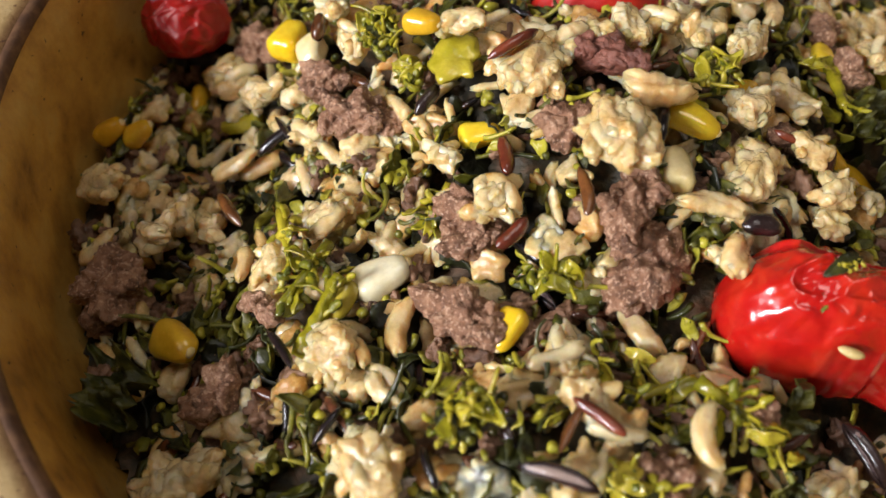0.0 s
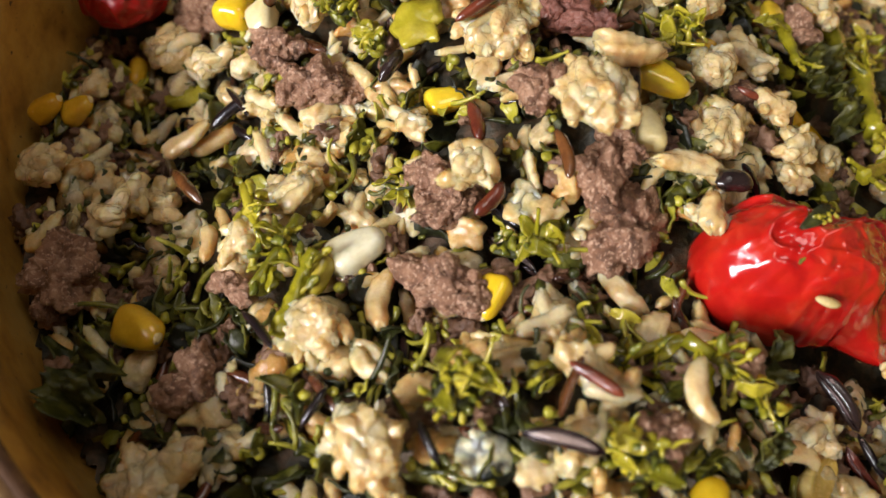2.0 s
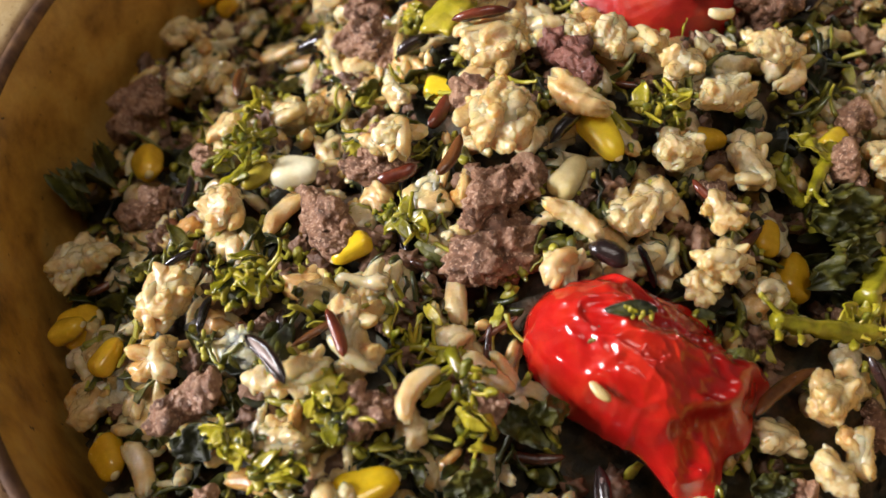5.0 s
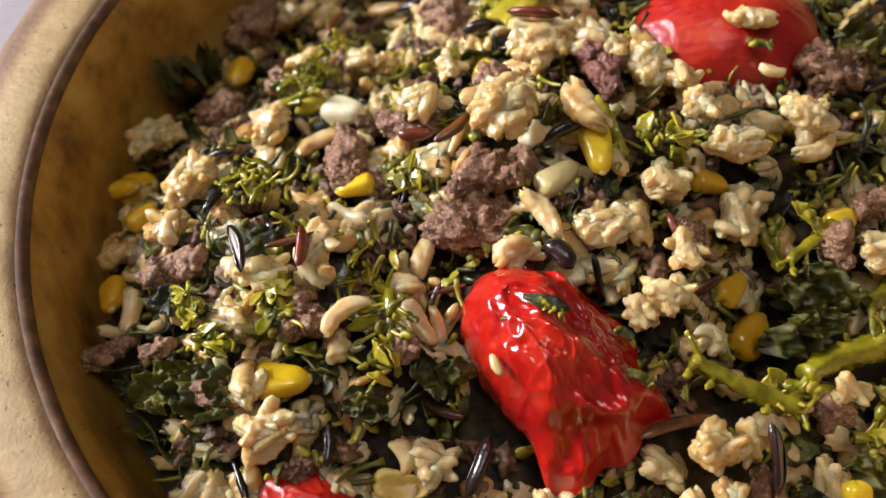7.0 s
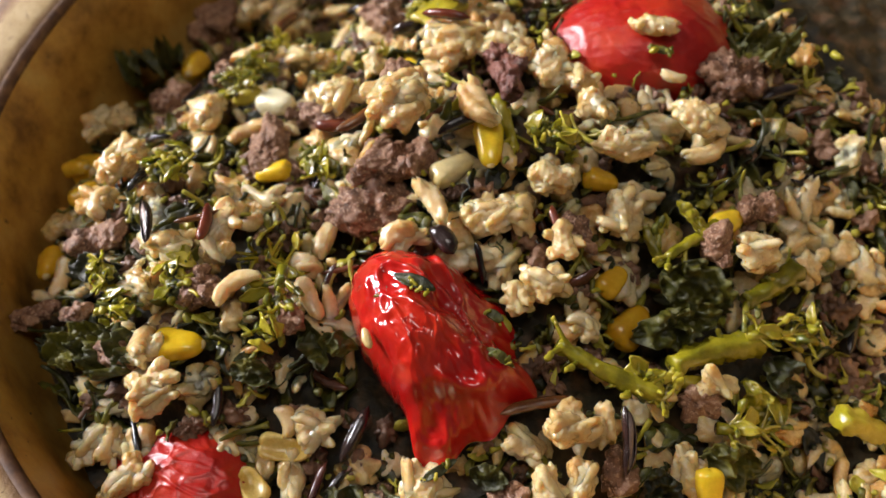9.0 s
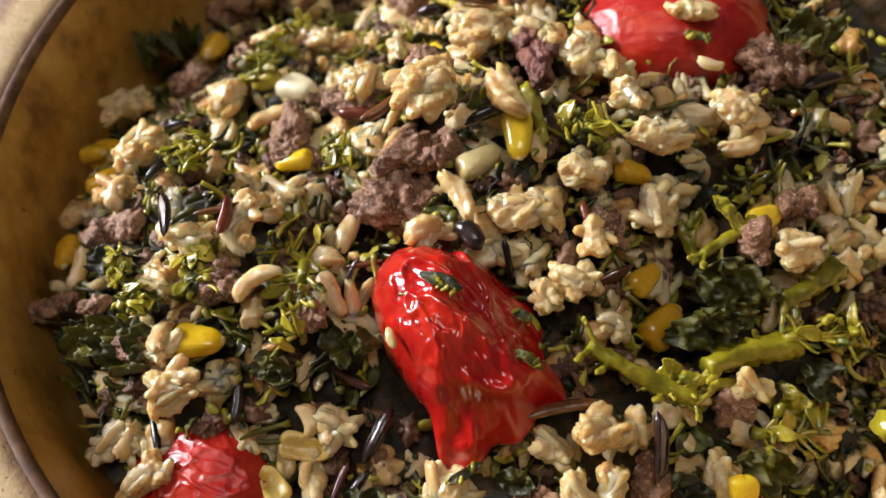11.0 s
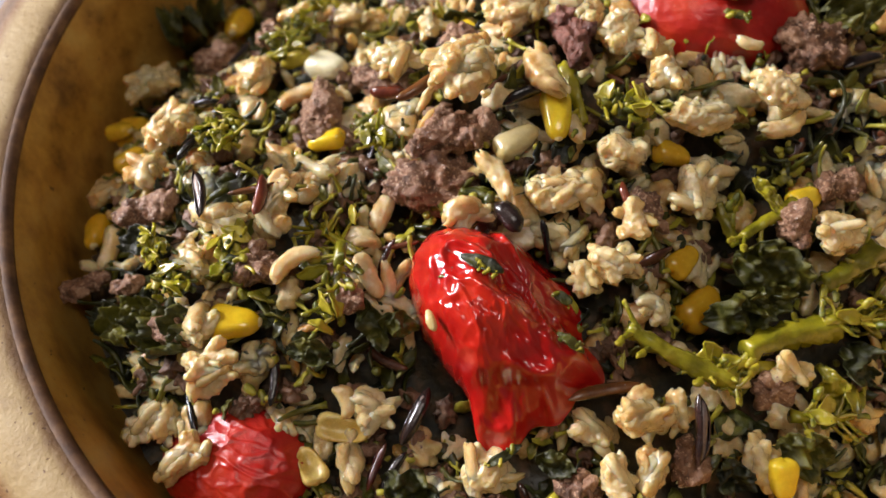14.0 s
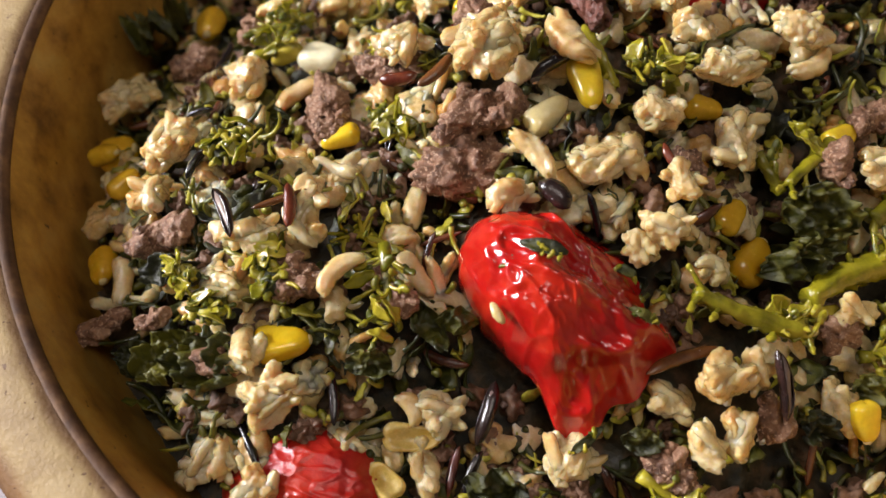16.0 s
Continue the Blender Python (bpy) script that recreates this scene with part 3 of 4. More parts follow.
def sprig(x, y, z, heading, length, width):
    """A limp broccoli sprig: a forked stalk whose thin branches end in buds."""
    k = turn_no()
    rnd = random.Random(k)
    LAID.append((x, y, z - 1, length * 0.4))
    ob = root("broccoli_sprig", lie(x, y, z + 0.6, heading), "limp yellow-green broccoli sprig with loose buds", "broccoli", "broccoli sprigs")
    pts, rad = twig(rnd, Vector((-length * 0.5, 0, -1.0)), Vector((1, rnd.uniform(-0.2, 0.2), 0.12)), length * 0.75, rnd.uniform(-30, 30), 1.1, 0.55)
    part("stalk", tube_bm(pts, rad, 9, k), stalk_mat, ob)
    count = int(9 + length * width / 16)
    for i in range(4):
        part("shred", rnd.choice(SHREDS), stalk_mat, ob, "", pose(rnd.uniform(-0.3, 0.5) * length, rnd.uniform(-0.4, 0.4) * width, rnd.uniform(-0.4, 0.8), rnd.uniform(-60, 60), rnd.uniform(-40, 40), rnd.uniform(0, 360)))
    for i in range(count):
        at = pts[rnd.randint(1, len(pts) - 1)]
        side = (i % 2) * 2 - 1
        way = Vector((rnd.uniform(0.15, 1.0), side * rnd.uniform(0.2, 1.1) * width / 9, rnd.uniform(-0.15, 0.55)))
        tp, tr = twig(rnd, at, way, rnd.uniform(0.35, 0.75) * width * 0.8, rnd.uniform(-150, 150), 0.42, 0.26, 8)
        branch = part("branch", tube_bm(tp, tr, 6, k + i, 0.2), stalk_mat, ob)
        end = (tp[-1] - tp[-2]).to_track_quat("X", "Z").to_matrix().to_4x4()
        sc = rnd.uniform(0.6, 1.05)
        part("bud", rnd.choice(BUDS), bud_mat, branch, "", Matrix.Translation(tp[-1]) @ end @ Matrix.Scale(sc, 4))
    return ob


def floret(x, y, z, heading, length, width):
    """A broken broccoli head: buds crowded on a short stalk."""
    k = turn_no()
    rnd = random.Random(k)
    LAID.append((x, y, z, length * 0.5))
    ob = root("broccoli_floret", lie(x, y, z, heading), "crumbled broccoli floret with crowded yellow-green buds", "broccoli", "broccoli florets")
    part("stalk", lump_bm(length * 0.8, width * 0.8, width * 0.5, k, 0.4, 0.3, 3, 0.05), leaf_mat, ob, "dark green core")
    count = int(12 + length * width * 0.42)
    for i in range(count):
        a, s = 2.399963 * i, math.sqrt((i + 0.5) / count)
        px, py = math.cos(a) * s * length * 0.5 + rnd.uniform(-0.5, 0.5), math.sin(a) * s * width * 0.5 + rnd.uniform(-0.5, 0.5)
        pz = width * 0.28 * (1 - s * s) + rnd.uniform(-0.2, 0.9)
        sc = rnd.uniform(0.45, 1.0)
        part("bud", rnd.choice(BUDS), bud_mat, ob, "", pose(px, py, pz, rnd.uniform(0, 360), rnd.uniform(-80, 10), rnd.uniform(0, 360)) @ Matrix.Scale(sc, 4))
    for i in range(5):
        part("shred", rnd.choice(SHREDS), stalk_mat, ob, "", pose(rnd.uniform(-0.45, 0.45) * length, rnd.uniform(-0.45, 0.45) * width, width * 0.2 + rnd.uniform(0, 0.8), rnd.uniform(-60, 60), rnd.uniform(-50, 50), rnd.uniform(0, 360)))
    for i in range(3):
        tp, tr = twig(rnd, Vector((rnd.uniform(-0.3, 0.3) * length, rnd.uniform(-0.3, 0.3) * width, 0.5)), Vector((rnd.uniform(-1, 1), rnd.uniform(-1, 1), 0.4)), rnd.uniform(3, 6), rnd.uniform(-90, 90), 0.4, 0.28)
        part("branch", tube_bm(tp, tr, 6, k + i, 0.2), stalk_mat, ob)
    return ob


def stem(x, y, z, heading, length, width):
    """A cooked broccoli stem with a cut end, ribs and short side shoots."""
    k = turn_no()
    rnd = random.Random(k)
    length, width = length * 0.95, width * 0.86
    LAID.append((x, y, z - width * 0.3, length * 0.45))
    ob = root("broccoli_spear", lie(x, y, z, heading), "soft glossy yellow-green broccoli spear with side shoots", "broccoli", "broccoli spears")
    pts, rad = twig(rnd, Vector((-length * 0.5, 0, 0)), Vector((1, 0, 0.05)), length, rnd.uniform(-25, 25), width * 0.5, width * 0.34, 18)
    rad = [r * (1 + 0.18 * noise.noise(Vector((i * 0.5, k, 0)))) for i, r in enumerate(rad)]
    rad[0] *= 0.82
    part("stalk", tube_bm(pts, rad, 18, k, 0.24, 0.07), stalk_mat, ob)
    for i in range(4):
        at = pts[rnd.randint(3, len(pts) - 1)]
        way = Vector((rnd.uniform(0.4, 1), rnd.choice((-1, 1)) * rnd.uniform(0.3, 0.8), rnd.uniform(0.0, 0.4)))
        tp, tr = twig(rnd, at, way, rnd.uniform(2.5, 5.5), rnd.uniform(-40, 40), width * 0.17, 0.3, 6)
        shoot = part("side_shoot", tube_bm(tp, tr, 7, k + i, 0.2), stalk_mat, ob)
        part("bud", rnd.choice(BUDS), bud_mat, shoot, "", Matrix.Translation(tp[-1]) @ (tp[-1] - tp[-2]).to_track_quat("X", "Z").to_matrix().to_4x4() @ Matrix.Scale(rnd.uniform(0.7, 1.1), 4))
    return ob


def chunk(x, y, z, heading, length, width):
    k = turn_no()
    LAID.append((x, y, z - width * 0.2, length * 0.5))
    ob = placed(new("broccoli_chunk", mesh_of("broccoli_chunk", lump_bm(length, width, width * 0.42, 800 + k, 0.55, 0.24, 4, 0.03), stalk_mat)), None, lie(x, y, z, heading))
    return tagged(ob, "soft yellow-green piece of broccoli stalk", "broccoli", "broccoli chunks")


def leaf(x, y, z, heading, length, width, light=False):
    k = turn_no()
    LAID.append((x, y, z - 1.5, length * 0.35))
    me = mesh_of("wilted_leaf", sheet_bm(length, width, 600 + k, width * 0.55, 30, 20), stalk_mat if light else leaf_mat)
    ob = placed(new("wilted_leaf", me), None, lie(x, y, z, heading, 1.0, 12))
    return tagged(ob, "glossy yellow-green curled leaf rib" if light else "dark green wilted leaf, wet and crumpled", "leaf", "wilted leaves")


def herb(x, y, z, heading, length, width):
    k = turn_no()
    rnd = random.Random(k)
    ob = root("herb_bit", lie(x, y, z + 0.4, heading, 0.6), "small dark green bit of broccoli stuck to tomato skin", "herb", "herb bits")
    for i in range(max(3, int(length * 0.9))):
        part("bud", rnd.choice(BUDS), bud_mat if i % 2 else leaf_mat, ob, "", pose(rnd.uniform(-0.45, 0.45) * length, rnd.uniform(-0.35, 0.35) * width, rnd.uniform(0, 0.5), rnd.uniform(0, 360), rnd.uniform(-30, 30), rnd.uniform(0, 360)) @ Matrix.Scale(rnd.uniform(0.45, 0.8), 4))
    part("curl", sheet_bm(length, max(1.6, width * 0.7), 640 + k, 0.5, 10, 6, 0.3), leaf_mat, ob)
    return ob


# ---- tomatoes ----
def skin_bm(bend, nu=180, nv=130):
    """A closed skin: bend(d) gives a point of it for a direction of the unit ball, from the top down."""
    bm = bmesh.new()
    rows = []
    for i in range(1, nv):
        th = math.pi * i / nv
        rows.append([bm.verts.new(bend(Vector((math.sin(th) * math.cos(2 * math.pi * j / nu), math.sin(th) * math.sin(2 * math.pi * j / nu), math.cos(th))))) for j in range(nu)])
    for a, b in zip(rows, rows[1:]):
        for j in range(nu):
            bm.faces.new((a[j], a[(j + 1) % nu], b[(j + 1) % nu], b[j]))
    bm.faces.new(rows[0][::-1])
    bm.faces.new(rows[-1])
    return bm


def smooth(a, b, v):
    t = min(1.0, max(0.0, (v - a) / (b - a)))
    return t * t * (3 - 2 * t)


def crumple(p, scale, seed):
    """Sharp ridges along the borders of stretched cells."""
    q = Vector((p.x * 0.7 + p.y * 0.25, p.y * 1.25, p.z * 0.5)) * scale + Vector((seed, seed * 1.7, seed * 0.3))
    q += Vector((noise.noise(q * 2.0), noise.noise(q * 2.0 + Vector((9, 0, 0))), 0)) * 0.25
    near = noise.voronoi(q)[0]
    return math.exp(-(((near[1] - near[0]) / 0.13) ** 2)) + 0.5 * near[0]


def bell(v, at, wide):
    return math.exp(-(((v - at) / wide) ** 2))


def collapsed(d):
    """Round end towards -x, a ridge along the back, a sunken far side, and a pleated torn end hanging towards +x, -y."""
    a = math.degrees(math.atan2(d.y, d.x))
    s = min(1.0, math.hypot(d.x, d.y))
    reach = 11.6 + 7.2 * bell(abs(a), 180, 42) + 5.6 * bell(a, 10, 13) + 5.0 * bell(a, -20, 17) + 8.6 * bell(a, -55, 17)
    reach += 0.5 * noise.noise(Vector((math.cos(radians(a)), math.sin(radians(a)), 0)) * 3.0) + 0.35 * noise.noise(Vector((math.cos(radians(a)), math.sin(radians(a)), 2)) * 9.0)
    x, y = math.cos(radians(a)) * reach * s, math.sin(radians(a)) * reach * s
    p = Vector((x, y, 0))
    base = -4.5 - 0.10 * x + 0.25 * min(y, 0)
    ridge = 10 - 7 * smooth(-3, 12, x) - 8 * smooth(11, 18.5, x) - 2.5 * smooth(-5, -18, x)
    across = y - (-0.5 - 1.5 * bell(x, -1, 5) + 4 * smooth(10, 18, x) + 0.7 * noise.noise(p * 0.25))
    if across < 0:
        top = ridge - 0.07 * across * across / (1 - 0.03 * across)
    else:
        top = ridge - 0.035 * across * across - 5.6 * (1 - math.exp(-((across / 3.6) ** 2))) * smooth(-9, 0, x) * smooth(16, 9, x)
    # the upper sheet ends in a fold; the torn skin under it hangs in pleats
    under = 0.63 * (x - 2) - 0.776 * (y + 12) + 0.8 * noise.noise(p * 0.3)
    hang = smooth(-0.35, 0.45, under)
    top += 0.7 * bell(under, -0.9, 0.9) - 2.3 * hang
    fan = math.atan2(y + 2, x - 2)
    top += (0.25 + hang) * 1.1 * smooth(-2, 6, x) * (ridged(Vector((fan * 6.0, 0.07 * x, 7))) ** 4 - 0.3)
    # taut facets between fine sharp creases
    top += 1.1 * (crumple(p, 0.085, 3.1) - 0.5) + 0.5 * (crumple(p, 0.2, 9.4) - 0.5) + 0.18 * crumple(p, 0.5, 5.2)
    top += 0.9 * bell(across, 0, 1.0) * smooth(-8, -2, x) * smooth(17, 12, x)
    top += 0.5 * bell(across - 3.2 + 0.15 * x, 0, 0.5) * smooth(-12, -4, x) - 0.6 * bell(across + 0.5 * x, 3.0, 1.0) * smooth(0, -6, x)
    round_off = (1 - s ** 5) ** 0.5
    return Vector((x, y, base + (top - base) * round_off)) if d.z >= 0 else Vector((x, y, base - 5.0 * round_off))


def tomato(x, y, z, heading, tilt, bend, mat, label):
    k = turn_no()
    m = Matrix.Translation((x * MM, y * MM, z * MM)) @ pose(0, 0, 0, tilt[0], tilt[1], heading) @ Matrix.Scale(MM, 4)
    ob = root("roasted_tomato", m, label, "tomato", "roasted tomatoes")
    part("skin", skin_bm(bend), mat, ob)
    return ob


def plump(sx, sy, sz, wrinkle, seed):
    def bend(d):
        p = Vector((d.x * sx, d.y * sy, d.z * sz))
        fold = crumple(p, 0.14, seed) + 0.6 * crumple(p, 0.3, seed + 4)
        return p + d * (wrinkle * 0.45 * (fold - 0.5) + 0.8 * noise.noise(p * 0.09 + Vector((seed, 0, 0))) + 0.2 * wrinkle * noise.noise(p * 0.6))
    return bend


tomato(22.9, -3.7, 0.0, 14, (0, 0), collapsed, tomato_mat, "collapsed bright red roasted tomato with glossy wrinkled torn skin")
LAID.append((20, -6, -10, 14))
LAID.append((33, -14, -17, 8))
tomato(-8.0, 63.3, -2.8, 60, (0, 4), plump(18.5, 14, 11.0, 0.3, 5.1), tomato_dark_mat, "plump orange-red roasted tomato half sunk in the rice")
LAID.append((-6, 62, -9, 16))
tomato(14.0, -51.5, -14.0, 50, (0, -4), plump(13, 10.0, 7.5, 0.6, 8.3), tomato_dark_mat, "deep red crinkled roasted tomato under rice clumps")
LAID.append((16, -51, -19, 13))
tomato(-87.0, 57.5, -12.6, 30, (0, 0), plump(8.0, 7.0, 6.5, 1.3, 2.2), tomato_dark_mat, "deep red roasted tomato beside the bowl's wall")
LAID.append((-84, 59, -20, 9))


def tomato_seed(x, y, z, heading, length, width):
    ob = placed(new("tomato_seed", mesh_of("tomato_seed", lump_bm(length, width, 1.0, turn_no(), 0.2, 0.5, 2), seed_mat)), None, lie(x, y, z, heading, 0.5))
    return tagged(ob, "flat pale yellow tomato seed stuck on the red skin", "seed")


# ---- the pieces on the heap: place in mm, heading in degrees, length and width in mm ----
corn(-62.5, -40.6, -16.6, 52, 8.2, 7.7, "gold")
corn(-75.0, -9.9, -15.1, -26, 9.6, 6.3, "gold")
corn(-1.0, -40.3, -0.1, 53, 9.7, 5.7, "bright")
corn(-39.1, -55.2, -10.5, -22, 7.9, 5.5, "gold")
corn(-43.7, -1.4, -5.5, 25, 10.4, 6.2, "white")
corn(-0.5, 14.2, 4.7, 88, 9.1, 4.7, "cream")
corn(1.3, 21.0, 8.3, -31, 10.3, 5.2, "bright")
corn(20.4, -34.4, -10.3, 45, 9.8, 4.5, "cut")
corn(35.6, 25.7, -11.8, 105, 9.6, 6.2, "gold")
corn(29.2, 26.3, -5.6, 103, 7.0, 4.5, "gold")
corn(14.0, 35.6, -0.5, 40, 7.0, 4.5, "gold")
corn(31.8, 49.7, -5.1, 81, 7.0, 4.5, "bright")
corn(22.5, -41.6, -11.0, 178, 7.0, 4.5, "cut")
corn(63.9, 17.7, -12.2, -29, 7.0, 4.5, "bright")
corn(-65.4, 50.2, -9.3, 70, 9.3, 6.8, "bright")
corn(-60.2, 44.2, -6.3, -82, 7.3, 5.8, "cream")
corn(-29.9, 23.8, -1.6, 12, 7.5, 4.6, "bright")
corn(-40.0, 37.3, 9.1, -23, 7.0, 4.5, "gold")
corn(-85.8, 48.7, -26.4, -87, 7.4, 4.5, "gold")
corn(-49.2, -5.6, -5.5, -105, 7.0, 4.5, "olive")
corn(-25.0, -10.7, -2.0, -118, 7.9, 4.5, "bright")
corn(-96.8, 32.9, -17.5, 7, 7.0, 4.9, "gold")
corn(-92.0, 33.4, -18.3, 11, 7.0, 4.5, "gold")
corn(-62.1, -42.6, -13.9, 34, 7.0, 5.1, "gold")
corn(-49.9, -43.5, -9.0, 96, 7.4, 4.5, "gold")
meat(-8.0, 6.0, 4.9, 72, 16.0, 7.6)
meat(-4.9, -0.1, -0.8, 55, 16.3, 11.6)
meat(-31.6, -8.0, -2.9, -32, 14.6, 7.7)
meat(-29.8, -43.3, -0.5, 71, 9.0, 5.4)
meat(10.7, 70.4, -0.4, 50, 12.2, 10.4)
meat(-10.2, 32.9, 8.1, -21, 11.7, 6.2, True)
meat(35.5, 43.6, -3.5, 20, 6.3, 4.8)
meat(-27.4, -59.6, -7.7, 74, 7.9, 3.9)
meat(-5.7, -32.3, 2.8, 45, 8.4, 6.3)
meat(52.9, 25.9, -11.5, 50, 8.6, 4.9)
meat(-30.6, 8.0, -2.7, -22, 10.5, 9.8)
meat(-17.5, 15.8, 11.0, -89, 8.1, 6.4)
meat(-72.6, 55.5, -17.4, -37, 13.5, 8.9)
meat(-57.7, 38.1, -7.2, -18, 9.8, 7.3)
meat(-47.9, 29.8, -7.3, -17, 10.6, 7.2)
meat(-88.7, 0.7, -18.9, -4, 13.5, 12.3)
meat(-60.0, -6.8, -7.9, -28, 5.6, 3.8)
meat(-4.5, -49.3, 0.2, 52, 7.2, 4.4)
meat(54.6, 6.4, -9.1, -32, 8.2, 4.3)
meat(-20.7, -54.2, -4.3, 54, 4.9, 3.0)
meat(-30.9, 2.7, -0.9, 20, 8.1, 5.7)
meat(33.8, 56.2, -5.0, 37, 6.5, 4.3)
meat(21.4, 25.4, -1.0, 9, 5.2, 3.7)
meat(-66.4, -18.8, -13.6, 9, 8.6, 6.9)
meat(-51.2, 29.6, -5.6, -1, 12.1, 8.8)
meat(6.2, -24.3, 1.8, 46, 4.6, 2.2)
rice_clump(-11.4, 11.3, 14.1, 61, 13.8, 12.0)
rice_clump(-23.1, 29.9, 7.4, 60, 13.2, 13.6)
rice_clump(-6.6, 40.0, 7.2, 81, 7.8, 7.4)
rice_clump(-1.3, 42.6, 7.1, 31, 8.2, 4.8)
rice_clump(13.8, 41.1, 4.8, 48, 12.6, 6.9)
rice_clump(15.8, 55.3, 3.6, 47, 11.8, 6.3)
rice_clump(11.6, 26.1, 5.1, 5, 9.8, 6.7)
rice_clump(11.6, 15.2, 3.0, 61, 14.7, 6.8)
rice_clump(6.3, -0.3, 3.8, 74, 8.7, 5.6)
rice_clump(-13.8, -24.5, 4.2, 136, 14.1, 6.1)
rice_clump(-18.1, -15.5, -0.3, 99, 7.5, 5.9)
rice_clump(-48.9, -13.9, -5.1, 33, 10.1, 9.6)
rice_clump(-41.5, -33.0, 1.2, 121, 12.5, 9.3)
rice_clump(-69.5, -33.5, -13.7, 47, 10.2, 8.9)
rice_clump(-47.8, -50.2, -13.1, 41, 8.5, 6.2)
rice_clump(-16.6, -33.1, 3.4, 64, 9.4, 6.4)
rice_clump(-13.6, -41.7, 1.1, 44, 7.8, 7.6)
rice_clump(-3.0, -45.2, 0.8, -9, 7.9, 4.5)
rice_clump(5.6, -46.3, 2.0, 44, 9.9, 7.8)
rice_clump(2.4, -59.2, -9.9, 68, 11.6, 8.0)
rice_clump(11.6, -57.6, -7.8, 91, 11.0, 5.4)
rice_clump(38.8, -19.0, -11.3, 57, 11.9, 6.7)
rice_clump(46.3, 3.7, -2.7, 47, 9.9, 5.6)
rice_clump(42.4, -2.1, -9.3, 43, 7.1, 6.2)
rice_clump(52.6, 1.4, -8.3, -31, 8.1, 5.0)
rice_clump(59.8, 17.1, -13.8, -28, 10.1, 5.5)
rice_clump(59.6, 29.6, -19.7, 56, 8.9, 5.8)
rice_clump(52.2, 29.5, -9.7, 44, 6.2, 4.0)
rice_clump(39.8, 48.2, -3.9, 41, 7.9, 7.4)
rice_clump(25.0, 15.4, -0.6, 70, 10.2, 5.4)
rice_clump(24.1, 10.5, -2.4, -34, 7.3, 5.0)
rice_clump(21.9, 33.4, -0.8, -33, 11.4, 6.9)
rice_clump(21.5, 21.5, 1.1, 36, 5.6, 5.6)
rice_clump(-27.3, 6.3, 4.5, 53, 9.3, 7.1)
rice_clump(20.7, -28.6, -9.6, 52, 9.1, 6.1)
rice_clump(47.9, 19.5, -10.3, 45, 5.0, 4.0)
rice_clump(64.7, 32.4, -26.8, 71, 9.8, 4.0)
rice_clump(61.9, 36.9, -18.9, 9, 5.0, 5.9)
rice_clump(24.9, -35.8, -12.2, -13, 8.3, 5.0)
rice_clump(-12.8, 37.3, 8.0, 109, 7.4, 4.5)
rice_clump(-35.3, 18.3, -1.1, 33, 7.2, 4.7)
rice_clump(5.2, 40.8, 7.0, 29, 7.1, 5.5)
rice_clump(-37.8, -40.9, -1.5, 34, 8.2, 6.4)
rice_clump(-50.9, 42.1, -0.9, -18, 9.7, 7.6)
rice_clump(-55.9, 47.0, 1.0, -44, 6.5, 4.3)
rice_clump(-33.4, 37.1, 9.1, -7, 8.4, 4.5)
rice_clump(-16.7, 35.5, 7.7, -79, 7.6, 5.9)
rice_clump(-75.4, 14.5, -19.5, -70, 12.1, 5.7)
rice_clump(-53.5, 10.9, -10.9, -22, 10.2, 7.6)
rice_clump(-81.6, 9.1, -14.8, -19, 7.4, 6.5)
rice_clump(-58.9, 29.0, -11.5, -22, 5.5, 5.1)
rice_clump(-69.4, 40.8, -14.2, -18, 9.4, 6.1)
rice_clump(-59.5, 1.0, -8.2, -54, 9.1, 7.5)
rice_clump(-94.7, 20.9, -18.2, -2, 10.5, 8.7)
rice_clump(-89.9, 40.0, -20.2, -12, 7.1, 4.9)
rice_clump(-78.2, 50.2, -20.9, -13, 13.8, 9.1)
rice_clump(-2.4, 60.6, 8.4, 36, 8.3, 4.5)
rice_clump(50.5, -3.3, -8.1, 12, 6.8, 4.4)
rice_clump(48.1, 9.4, -6.6, 11, 6.9, 4.0)
rice_clump(33.4, 17.2, -5.2, 35, 7.5, 4.0)
rice_clump(-66.5, -30.6, -12.5, -1, 9.2, 6.7)
rice_clump(-72.3, -32.2, -15.8, 10, 8.5, 6.7)
rice_clump(-79.4, 15.3, -18.1, 76, 8.9, 6.4)
rice_clump(-53.1, 9.3, -7.5, -4, 9.7, 7.1)
rice_grain(-4.1, 22.6, 12.8, -9, 10.7, 4.6, True)
rice_grain(21.1, 53.6, 1.0, 82, 9.1, 3.0, True)
rice_grain(3.9, 7.3, 5.8, -5, 10.4, 3.3, True)
rice_grain(-6.2, -9.4, -2.1, 125, 9.7, 3.8)
rice_grain(4.4, -18.2, -0.0, -6, 9.0, 3.7)
rice_grain(-1.2, -27.4, 6.3, 91, 8.9, 3.5)
rice_grain(-40.1, -9.5, -5.1, 76, 9.4, 4.0)
rice_grain(-33.0, -53.9, -8.4, -24, 10.5, 4.0)
rice_grain(21.5, 39.9, -1.0, 74, 5.0, 2.7)
rice_grain(17.5, -31.7, -8.0, -14, 5.7, 3.6)
rice_grain(5.6, 48.6, 1.1, -34, 6.2, 3.9)
rice_grain(-68.4, 28.2, -19.3, 12, 10.5, 4.0)
rice_grain(-81.6, 30.0, -20.6, -53, 6.8, 2.5)
rice_grain(-79.1, 35.7, -26.2, 40, 7.4, 3.1)
rice_grain(-69.2, 9.0, -18.7, -90, 8.7, 3.1)
rice_grain(-65.9, 2.5, -10.8, -89, 6.5, 2.8)
rice_grain(-92.0, 6.8, -16.1, 26, 8.3, 3.7)
rice_grain(3.6, 22.2, 7.4, -6, 7.7, 3.7)
